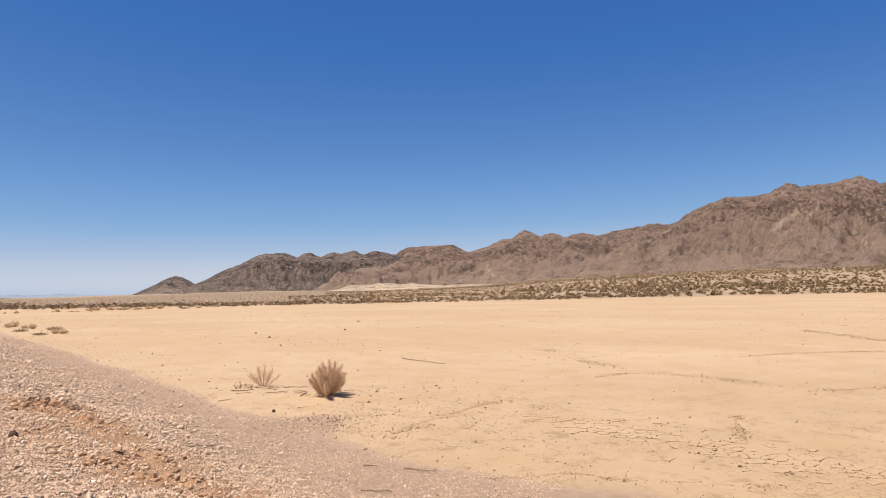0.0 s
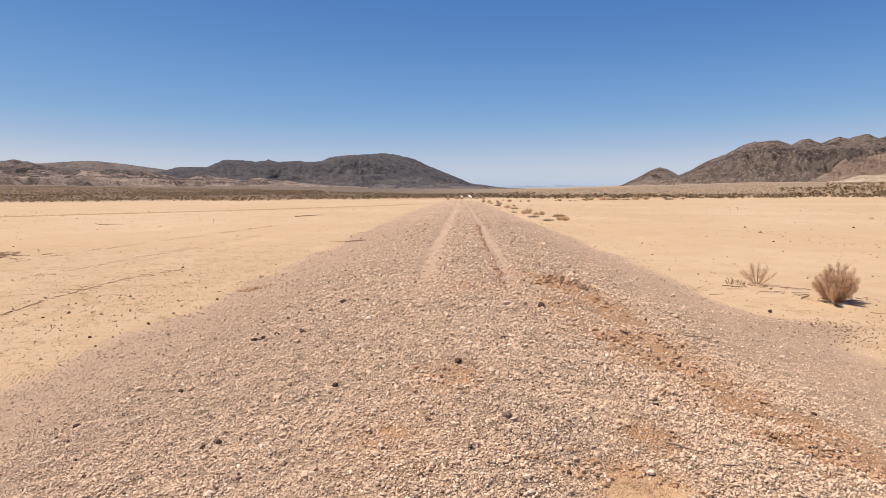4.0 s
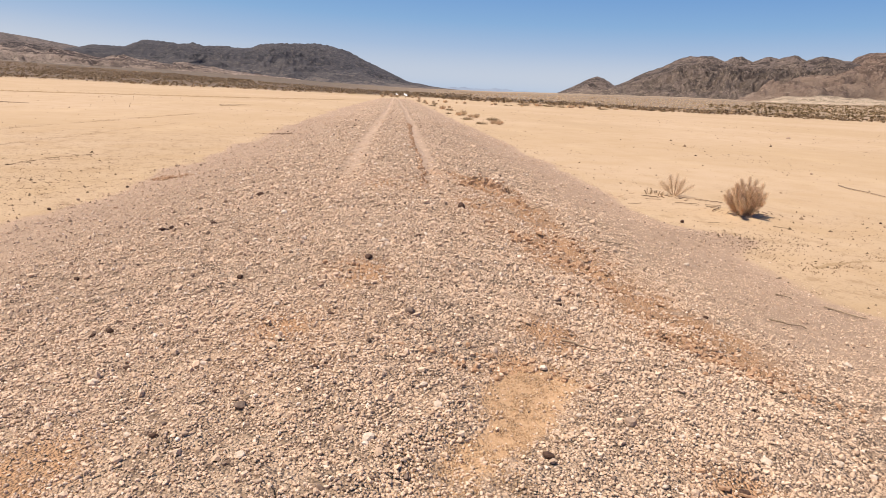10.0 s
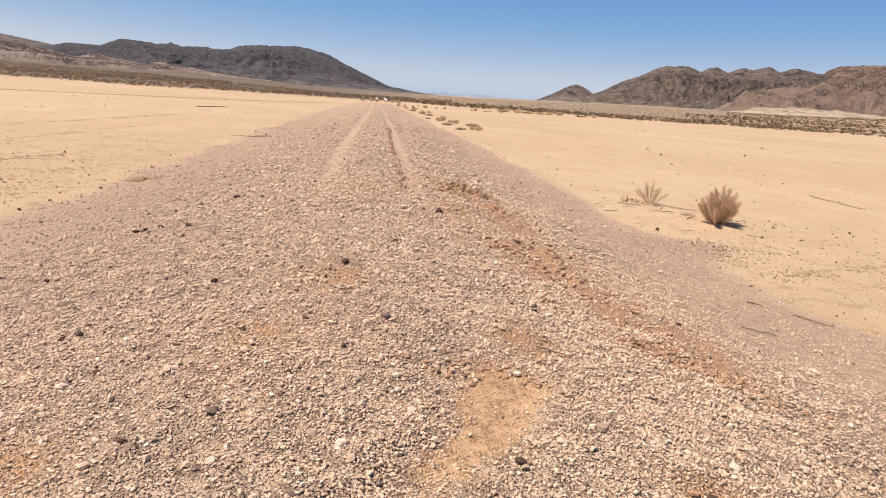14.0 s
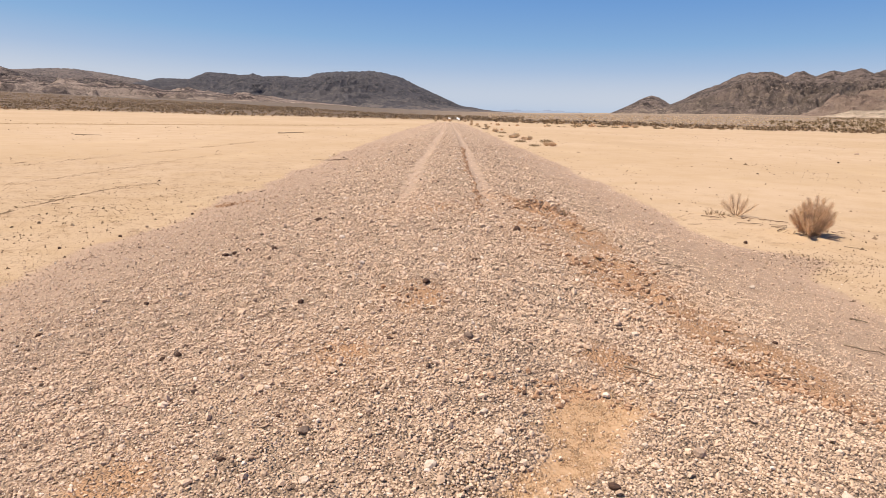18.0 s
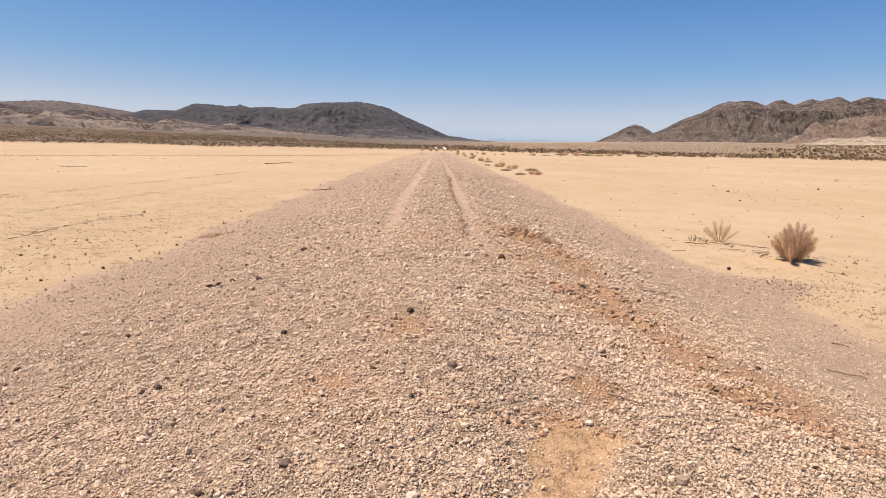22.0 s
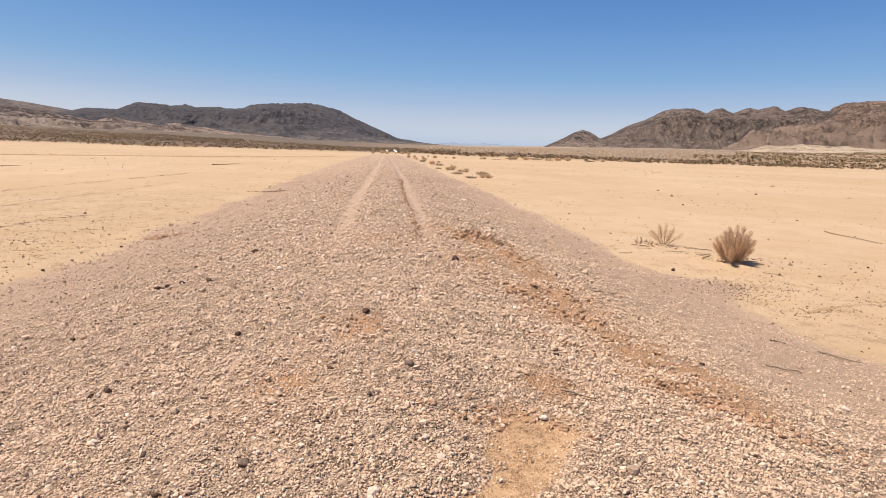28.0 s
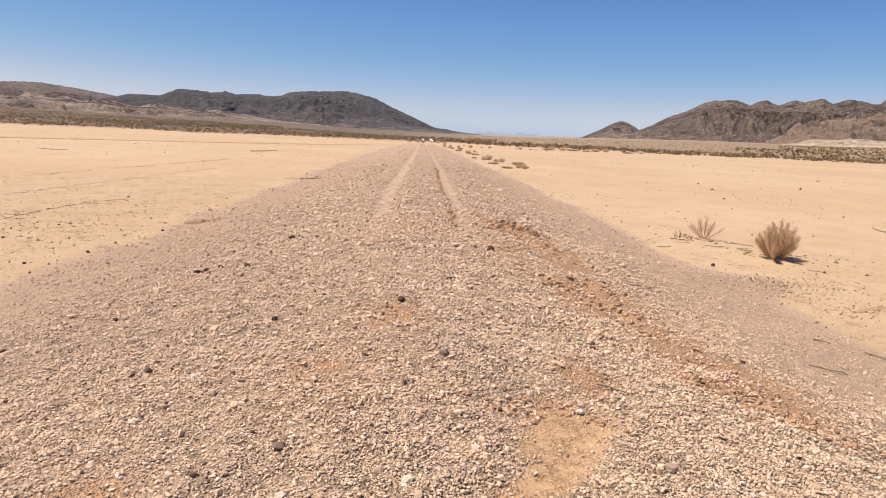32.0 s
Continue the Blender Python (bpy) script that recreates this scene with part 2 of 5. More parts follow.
def ground_material():
    m, nt, b = shader("desert_ground", 0.95)
    p = place(nt)
    broad, patch, fine = grain(nt, p, 0.06, 4), grain(nt, p, 0.9, 4), grain(nt, p, 55, 3)
    # clay of the dry lake
    clay = mix(nt, ramp(nt, broad, 0.35, 0.68), (0.423, 0.294, 0.178), (0.470, 0.335, 0.221))
    clay = mix(nt, ramp(nt, patch, 0.4, 0.72, 0.0, 0.55), clay, (0.395, 0.265, 0.146))
    clay = mix(nt, ramp(nt, grain(nt, place(nt, (1, 0.25, 1)), 0.5, 5), 0.5, 0.75, 0.0, 0.22), clay, (0.553, 0.403, 0.245))
    clay = mix(nt, ramp(nt, grain(nt, p, 11, 6, 0.75), 0.57, 0.70, 0.0, 0.5), clay, (0.284, 0.190, 0.111))
    warp = nt.nodes.new("ShaderNodeVectorMath")
    warp.operation = "MULTIPLY_ADD"
    wn = nt.nodes.new("ShaderNodeTexNoise")
    put(nt, wn.inputs["Vector"], p)
    wn.inputs["Scale"].default_value = 5
    nt.links.new(wn.outputs["Color"], warp.inputs[0])
    warp.inputs[1].default_value = (0.095, 0.095, 0.000)
    nt.links.new(p, warp.inputs[2])
    flat = nt.nodes.new("ShaderNodeVectorMath")
    flat.operation = "MULTIPLY"
    nt.links.new(warp.outputs[0], flat.inputs[0])
    flat.inputs[1].default_value = (1, 1, 0)
    seam = cells(nt, flat.outputs[0], 8.5, "DISTANCE_TO_EDGE")
    where = ramp(nt, math_node(nt, "ADD", grain(nt, p, 0.8, 3), math_node(nt, "MULTIPLY", attribute(nt, "crack"), 0.42)), 0.66, 0.86)
    crack = math_node(nt, "MULTIPLY", ramp(nt, math_node(nt, "ADD", seam, math_node(nt, "MULTIPLY", grain(nt, p, 3.0, 4), 0.06)), 0.025, 0.075, 1.0, 0.0), where)
    clay = mix(nt, math_node(nt, "MULTIPLY", crack, 0.42), clay, (0.190, 0.118, 0.063))
    speck = math_node(nt, "MULTIPLY", ramp(nt, grain(nt, place(nt, (1, 0.8, 1)), 2.8, 6, 0.82), 0.53, 0.60), ramp(nt, math_node(nt, "ADD", attribute(nt, "crack"), math_node(nt, "MULTIPLY", grain(nt, p, 0.6, 3), 0.5)), 0.45, 1.0, 0.0, 0.8))
    clay = mix(nt, speck, clay, (0.295, 0.192, 0.108))
    # gravel of the embankment
    tone = cells(nt, p, 70, "F1", "Color")
    stone = colours(nt, tone, STONE_STOPS)
    # dust under the stones, darkened to stand for shade in their gaps
    dust_and_shade = mix(nt, ramp(nt, patch, 0.35, 0.7), (0.165, 0.107, 0.069), (0.235, 0.157, 0.104))
    gravel = mix(nt, ramp(nt, grain(nt, p, 8, 4), 0.35, 0.65, 0.25, 0.85), dust_and_shade, stone)
    gravel = mix(nt, attribute(nt, "dust_and_shade"), gravel, mix(nt, ramp(nt, fine, 0.3, 0.7), (0.355, 0.24, 0.166), (0.425, 0.292, 0.205)))
    gravel = mix(nt, math_node(nt, "MULTIPLY", attribute(nt, "rut"), ramp(nt, grain(nt, p, 5, 5, 0.7), 0.25, 0.6, 0.5, 0.95)), gravel, mix(nt, ramp(nt, fine, 0.3, 0.7), (0.335, 0.232, 0.166), (0.40, 0.282, 0.204)))
    gravel = mix(nt, math_node(nt, "MULTIPLY", math_node(nt, "MULTIPLY", attribute(nt, "soil"), 1.3, True), ramp(nt, grain(nt, p, 2.6, 6, 0.7), 0.30, 0.50)), gravel, mix(nt, fine, (0.445, 0.247, 0.131), (0.565, 0.335, 0.189)))
    sandy = mix(nt, ramp(nt, fine, 0.3, 0.7), (0.39, 0.24, 0.132), (0.49, 0.312, 0.182))
    gravel = mix(nt, ramp(nt, math_node(nt, "ADD", attribute(nt, "sand"), math_node(nt, "MULTIPLY", math_node(nt, "SUBTRACT", grain(nt, p, 9, 6, 0.75), 0.5), 1.1)), 0.35, 0.75), gravel, sandy)
    ragged = math_node(nt, "ADD", attribute(nt, "gravel"), math_node(nt, "MULTIPLY", math_node(nt, "SUBTRACT", grain(nt, p, 3.5, 7, 0.75), 0.5), 0.6))
    base = mix(nt, ramp(nt, ragged, 0.28, 0.72), clay, gravel)
    # sandy apron beyond the lake
    apron = mix(nt, ramp(nt, grain(nt, p, 0.12, 5, 0.65), 0.38, 0.62), (0.265, 0.188, 0.122), (0.365, 0.265, 0.176))
    apron = mix(nt, attribute(nt, "thin"), apron, mix(nt, ramp(nt, grain(nt, p, 0.12, 5, 0.65), 0.38, 0.62), (0.215, 0.153, 0.104), (0.285, 0.206, 0.140)))
    apron = mix(nt, attribute(nt, "flat"), apron, mix(nt, ramp(nt, grain(nt, p, 0.07, 7, 0.75), 0.4, 0.6), (0.112, 0.083, 0.060), (0.165, 0.122, 0.088)))
    apron = mix(nt, math_node(nt, "MULTIPLY", attribute(nt, "litter"), 0.95), apron, mix(nt, ramp(nt, grain(nt, p, 0.2, 5, 0.7), 0.35, 0.65), (0.105, 0.070, 0.046), (0.165, 0.112, 0.074)))
    base = mix(nt, attribute(nt, "apron"), base, apron)
    put(nt, b.inputs["Base Color"], base)
    first = bump(nt, b, math_node(nt, "SUBTRACT", math_node(nt, "MULTIPLY", grain(nt, p, 25, 6, 0.7), 0.8), crack), 0.5, 0.02)
    rubble = math_node(nt, "MULTIPLY", math_node(nt, "SUBTRACT", 1.0, cells(nt, p, 70)), math_node(nt, "MULTIPLY", attribute(nt, "gravel"), math_node(nt, "SUBTRACT", 1.0, math_node(nt, "MAXIMUM", attribute(nt, "sand"), math_node(nt, "MAXIMUM", attribute(nt, "rut"), math_node(nt, "MULTIPLY", attribute(nt, "dust_and_shade"), 0.6))))))
    bump(nt, b, rubble, 1.0, 0.028, first)
    return m


def stone_material(name, stops, per="Random Per Island"):
    m, nt, b = shader(name, 0.85)
    g = nt.nodes.new("ShaderNodeNewGeometry")
    p = place(nt)
    c = colours(nt, g.outputs["Random Per Island"], stops)
    c = mix(nt, ramp(nt, grain(nt, p, 90, 4, 0.7), 0.35, 0.7, 0.0, 0.2), c, (0.237, 0.166, 0.130))
    put(nt, b.inputs["Base Color"], c)
    bump(nt, b, grain(nt, p, 160, 4, 0.7), 0.35, 0.004)
    return m


def plain(name, a, c, scale=40, rough=0.9, relief=0.3, depth=0.004):
    m, nt, b = shader(name, rough)
    p = place(nt)
    put(nt, b.inputs["Base Color"], mix(nt, ramp(nt, grain(nt, p, scale, 5, 0.65), 0.32, 0.68), a, c))
    bump(nt, b, grain(nt, p, scale * 2.5, 5, 0.7), relief, depth)
    return m


def leafy(name, stops, thinness=0.4):
    m, nt, b = shader(name, 0.8)
    g = nt.nodes.new("ShaderNodeNewGeometry")
    tone = colours(nt, g.outputs["Random Per Island"], stops)
    put(nt, b.inputs["Base Color"], tone)
    thin, both = nt.nodes.new("ShaderNodeBsdfTranslucent"), nt.nodes.new("ShaderNodeMixShader")
    put(nt, thin.inputs["Color"], tone)
    both.inputs[0].default_value = thinness
    nt.links.new(b.outputs[0], both.inputs[1])
    nt.links.new(thin.outputs[0], both.inputs[2])
    nt.links.new(both.outputs[0], nt.nodes["Material Output"].inputs["Surface"])
    return m


def mountain_material(name, dark, light, sand, sand_at=0.80, relief=1.0, scree_most=0.35):
    """Varnished rock with paler scree, and sand lying where the slope is gentle."""
    m, nt, b = shader(name, 0.95)
    p = place(nt)
    broad, rocky = grain(nt, p, 0.006, 5, 0.6), grain(nt, p, 0.085, 6, 0.72)
    # dim blotches paint the shade of crevices into the rock colour
    dim, pale = tuple(v * 0.52 for v in dark), tuple(0.45 * v + 0.55 * w for v, w in zip(light, sand))
    rock = mix(nt, ramp(nt, math_node(nt, "ADD", math_node(nt, "MULTIPLY", broad, 0.4), math_node(nt, "MULTIPLY", grain(nt, p, 0.022, 6, 0.7), 0.6)), 0.43, 0.57), dark, light)
    rock = mix(nt, ramp(nt, grain(nt, p, 0.030, 6, 0.68, 0.6), 0.53, 0.60, 0.0, 0.8), rock, dim)
    rock = mix(nt, ramp(nt, rocky, 0.52, 0.64, 0.0, 0.75), rock, dim)
    rock = mix(nt, ramp(nt, grain(nt, place(nt, (1.1, 1.1, 0.8)), 0.06, 5, 0.72), 0.53, 0.61, 0.0, 0.9), rock, pale)
    rock = mix(nt, ramp(nt, grain(nt, p, 0.24, 6, 0.75), 0.53, 0.62, 0.0, 0.6), rock, dim)
    scree = math_node(nt, "ADD", attribute(nt, "foot"), math_node(nt, "MULTIPLY", math_node(nt, "SUBTRACT", grain(nt, p, 0.016, 5, 0.65), 0.5), 1.6))
    rock = mix(nt, ramp(nt, scree, 0.62, 1.15, 0.0, scree_most), rock, pale)
    g, s = nt.nodes.new("ShaderNodeNewGeometry"), nt.nodes.new("ShaderNodeSeparateXYZ")
    nt.links.new(g.outputs["True Normal"], s.inputs[0])
    lean = math_node(nt, "ADD", s.outputs[2], math_node(nt, "MULTIPLY", math_node(nt, "SUBTRACT", grain(nt, p, 0.02, 5, 0.65), 0.5), 0.16))
    put(nt, b.inputs["Base Color"], mix(nt, math_node(nt, "MULTIPLY", ramp(nt, lean, sand_at, sand_at + 0.045), attribute(nt, "foot")), mix(nt, math_node(nt, "MULTIPLY", attribute(nt, "scar"), 0.6), rock, tuple(min(0.7, v * 1.6) for v in sand)), sand))
    coarse = bump(nt, b, rocky, 1.0, 22.0 * relief)
    bump(nt, b, grain(nt, p, 0.30, 5, 0.7), 0.9, 4.5 * relief, coarse)
    return m


GROUND = ground_material()
GRAVEL = stone_material("gravel_stones", STONE_STOPS)
PEBBLE = stone_material("lake_pebbles", [(0.0, (0.12, 0.075, 0.045)), (0.5, (0.22, 0.145, 0.09)), (1.0, (0.38, 0.265, 0.17))])
# dark colour of the crumbs that stand for shade inside clay cracks
CRACK_SHADE = stone_material("crack_shade_crumbs", [(0.0, (0.10, 0.062, 0.036)), (0.5, (0.17, 0.108, 0.064)), (1.0, (0.27, 0.18, 0.11))])
SCUFF = stone_material("scuffed_clay_flakes", [(0.0, (0.22, 0.145, 0.082)), (0.5, (0.32, 0.215, 0.125)), (1.0, (0.42, 0.29, 0.175))])
SAND_GRAIN = stone_material("sand_grains", [(0.0, (0.32, 0.185, 0.095)), (0.5, (0.46, 0.295, 0.165)), (1.0, (0.64, 0.45, 0.28))])
DARK_STONE = plain("dark_basalt", (0.050, 0.027, 0.019), (0.105, 0.060, 0.041), 60)
GREY_STONE = plain("grey_brown_stone", (0.135, 0.092, 0.070), (0.215, 0.152, 0.116), 60)
PALE_STONE = plain("pale_quartz", (0.49, 0.375, 0.285), (0.62, 0.50, 0.395), 45)
TAN_STONE = plain("tan_stone", (0.316, 0.213, 0.150), (0.411, 0.300, 0.221), 50)
CLOD = plain("reddish_clod", (0.31, 0.172, 0.099), (0.49, 0.308, 0.188), 35, 0.95, 0.6, 0.01)
CLAY_RIDGE = plain("scuffed_clay", (0.29, 0.192, 0.107), (0.39, 0.268, 0.155), 14, 0.95, 0.7, 0.02)
WOOD = plain("weathered_stick", (0.22, 0.155, 0.10), (0.36, 0.265, 0.18), 70)
DRY_STEM = plain("dry_stems", (0.28, 0.185, 0.115), (0.52, 0.37, 0.24), 50)
DARK_TWIG = plain("dark_dead_twigs", (0.16, 0.095, 0.056), (0.28, 0.175, 0.11), 50)
DRY_LEAF = leafy("dry_straw_foliage", [(0.0, (0.50, 0.345, 0.21)), (0.5, (0.72, 0.515, 0.335)), (1.0, (0.86, 0.65, 0.455))], 0.3)
STRAW_LEAF = leafy("pale_straw_foliage", [(0.0, (0.46, 0.32, 0.20)), (0.5, (0.66, 0.49, 0.32)), (1.0, (0.80, 0.63, 0.44))], 0.55)
GREY_LEAF = leafy("grey_olive_foliage", [(0.0, (0.20, 0.145, 0.08)), (0.5, (0.33, 0.24, 0.14)), (1.0, (0.48, 0.36, 0.225))])
SCRUB_LEAF = leafy("creosote_foliage", [(0.0, (0.13, 0.088, 0.043)), (0.35, (0.25, 0.172, 0.088)), (0.7, (0.41, 0.292, 0.163)), (1.0, (0.62, 0.46, 0.28))])
BROWN_SCRUB = leafy("brown_scrub_foliage", [(0.0, (0.165, 0.112, 0.066)), (0.4, (0.265, 0.182, 0.107)), (0.75, (0.37, 0.26, 0.156)), (1.0, (0.54, 0.39, 0.25))])
DARK_ROCK = mountain_material("dark_varnished_rock", (0.112, 0.086, 0.077), (0.27, 0.202, 0.17), (0.44, 0.335, 0.25), 0.93)
# the bluish cast is distance haze mixed into the dark rock colour
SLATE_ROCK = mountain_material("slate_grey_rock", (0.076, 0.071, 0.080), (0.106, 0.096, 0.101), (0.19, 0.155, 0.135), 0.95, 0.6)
BROWN_ROCK = mountain_material("brown_rock", (0.185, 0.124, 0.097), (0.355, 0.240, 0.182), (0.43, 0.318, 0.24), 0.93, 0.9, 0.75)
# brown rock greyed in its base colour to stand for haze
HAZE_GREYED_ROCK = mountain_material("haze_greyed_brown_rock", (0.132, 0.107, 0.101), (0.20, 0.158, 0.14), (0.27, 0.21, 0.18), 0.95, 0.5)
PALE_ROCK = mountain_material("pale_granite", (0.082, 0.065, 0.062), (0.26, 0.20, 0.172), (0.42, 0.32, 0.26), 0.95)
SAND_SLOPE = mountain_material("banked_sand", (0.50, 0.375, 0.265), (0.66, 0.51, 0.365), (0.70, 0.545, 0.395), 0.86, 0.5)
FOOT_ROCK = mountain_material("pale_boulders", (0.12, 0.086, 0.076), (0.52, 0.395, 0.32), (0.50, 0.38, 0.305), 0.96)
# the blue of distance haze is painted into this rock colour
HAZE_TINTED_ROCK = plain("haze_tinted_hills", (0.20, 0.235, 0.30), (0.235, 0.27, 0.33), 0.004, 1.0, 0.0)
BOARD = plain("bleached_board", (0.72, 0.70, 0.66), (0.82, 0.80, 0.77), 20)


# ---- mesh helpers ----
def mesh_of(name, verts, faces, material, flat=True):
    """A mesh from arrays of places and of triangles or quads."""
    me = bpy.data.meshes.new(name)
    verts, faces = np.asarray(verts, np.float32), np.asarray(faces, np.int32)
    me.vertices.add(len(verts))
    me.vertices.foreach_set("co", verts.ravel())
    me.loops.add(faces.size)
    me.loops.foreach_set("vertex_index", faces.ravel())
    me.polygons.add(len(faces))
    me.polygons.foreach_set("loop_start", np.arange(0, faces.size, faces.shape[1], dtype=np.int32))
    me.polygons.foreach_set("use_smooth", np.full(len(faces), not flat))
    me.update(calc_edges=True)
    me.materials.append(material)
    return me


def sheet(rows, columns):
    """Quads of a grid of rows x columns points."""
    i = np.arange(rows * columns).reshape(rows, columns)
    return np.stack([i[:-1, :-1], i[:-1, 1:], i[1:, 1:], i[1:, :-1]], -1).reshape(-1, 4)


def mesh_from(name, bm, material, flat=True):
    me = bpy.data.meshes.new(name)
    bm.to_mesh(me)
    bm.free()
    me.materials.append(material)
    if not flat:
        me.polygons.foreach_set("use_smooth", np.full(len(me.polygons), True))
    return me


def part(name, me, parent, label=""):
    ob = new(name, me)
    ob.parent = parent
    return tagged(ob, label)


# ---- ground ----
def spread(fine_low, fine_high, step, low, high, growth):
    def out(start, end):
        a, s, d = [], step, 0.0
        while d < abs(end - start):
            s *= growth
            d += s
            a.append(min(d, abs(end - start)))
        return np.array(a)
    return np.r_[fine_low - out(fine_low, low)[::-1], np.arange(fine_low, fine_high, step), fine_high + out(fine_high, high)]


SOIL_PATCHES = [(1.54, 10.45, 0.42), (1.94, 9.17, 0.3), (2.05, 8.35, 0.22), (1.7, 7.0, 0.22), (1.66, 6.03, 0.3), (2.28, 5.5, 0.24), (2.14, 4.9, 0.24), (2.36, 4.55, 0.26), (2.52, 4.40, 0.2), (2.45, 3.95, 0.18), (1.1, 3.83, 0.17), (-0.48, 3.76, 0.15), (-0.12, 9.54, 0.25), (-0.09, 4.84, 0.2), (-1.2, 2.33, 0.18), (1.2, 8.6, 0.3), (1.55, 2.15, 0.18), (0.80, 3.2, 0.14)]


def soil_at(x, y):
    """How much reddish soil shows between the stones."""
    line = scarp_line(y)
    soil = 0.74 * np.exp(-((x - line + 0.18) / 0.42) ** 2) * smooth(3.4, 4.2, y) * (1 - smooth(11.6, 12.4, y))
    soil = np.maximum(soil, 0.6 * np.exp(-((x - 1.3) / 0.5) ** 2 - ((y - 8.3) / 1.6) ** 2))
    soil = np.maximum(soil, 0.35 * np.exp(-((x + 0.4) / 0.5) ** 2 - ((y - 3.7) / 0.7) ** 2))
    soil = np.maximum(soil, 0.4 * np.exp(-((x - 0.1) / 0.9) ** 2 - ((y - 9.5) / 1.1) ** 2))
    for sx, sy, sw in SOIL_PATCHES:
        soil = np.maximum(soil, 1.1 * np.exp(-((x - sx) / (1.15 * sw)) ** 2 - ((y - sy) / (1.8 * sw)) ** 2))
    return soil


def build_ground():
    xs, ys = spread(-8.4, 10.0, 0.06, -4850, 4850, 1.08), spread(1.2, 17.0, 0.06, -4850, 4850, 1.06)
    x, y = np.meshgrid(xs, ys)
    z = ground_height(x, y)
    me = mesh_of("ground", np.stack([x, y, z], -1).reshape(-1, 3), sheet(len(ys), len(xs)), GROUND, False)
    left, right = edges(y)
    inside = np.minimum(x - left, right - x)
    reach = 1 - smooth(112, 124, y)
    gravel = smooth(-0.45, 0.45, inside + 0.30 * perlin(x * 0.8, y * 0.5, 62)) * reach
    rut = ruts(x, y)
    # on the skirts this is real dust alone
    dust_and_shade = 0.8 * (1 - crest(x, y))
    soil = soil_at(x, y)
    axis = 0.45 + (y - 2.2) * 0.47 + 0.10 * perlin(y * 2.3, 0.4, 41) - 0.12 * smooth(1.9, 0.6, y)
    sand = np.exp(-((x - axis) / (0.14 + 0.08 * smooth(2.4, 2.9, y) + 0.05 * perlin(y * 3.1, 5.5, 42))) ** 4) * smooth(1.9, 2.6, y) * (1 - smooth(3.1, 3.4, y))
    crack = 0.35 * np.exp(-((x - 8.1) / 1.3) ** 2 - ((y - 4.8) / 2.6) ** 2) + 0.85 * smooth(-4.5, -6.0, x) * smooth(-26, -12, x) * smooth(34, 16, y) + 0.55 * smooth(32, 8, np.hypot(x, y))
    _, run = bajada(x, y)
    bearing = np.degrees(np.arctan2(x, y))
    lefthand, beyond = smooth(9, -8, bearing), smooth(0.8, 1.15, run / belt_end(bearing))
    for name, values in (("gravel", gravel), ("dust_and_shade", dust_and_shade), ("rut", np.clip(rut, 0, 1)), ("soil", soil), ("sand", sand), ("crack", np.clip(crack, 0, 1)), ("apron", smooth(0, 22, run + 6 * perlin(x / 9, y / 9, 61))), ("litter", np.maximum(lefthand * smooth(0, 30, run) * (1 - beyond), smooth(30, 12, bearing) * smooth(-40, -20, bearing) * smooth(2, 14, run) * smooth(90, 50, run))), ("flat", lefthand * beyond), ("thin", smooth(36, 26, bearing) * smooth(1300, 900, run) * smooth(20, 60, run))):
        me.attributes.new(name, "FLOAT", "POINT").data.foreach_set("value", np.ascontiguousarray(values, np.float32).ravel())
    return tagged(new("ground", me), "pale dry lake bed with a gravel embankment across it", "ground", kind="structure")


ground = build_ground()


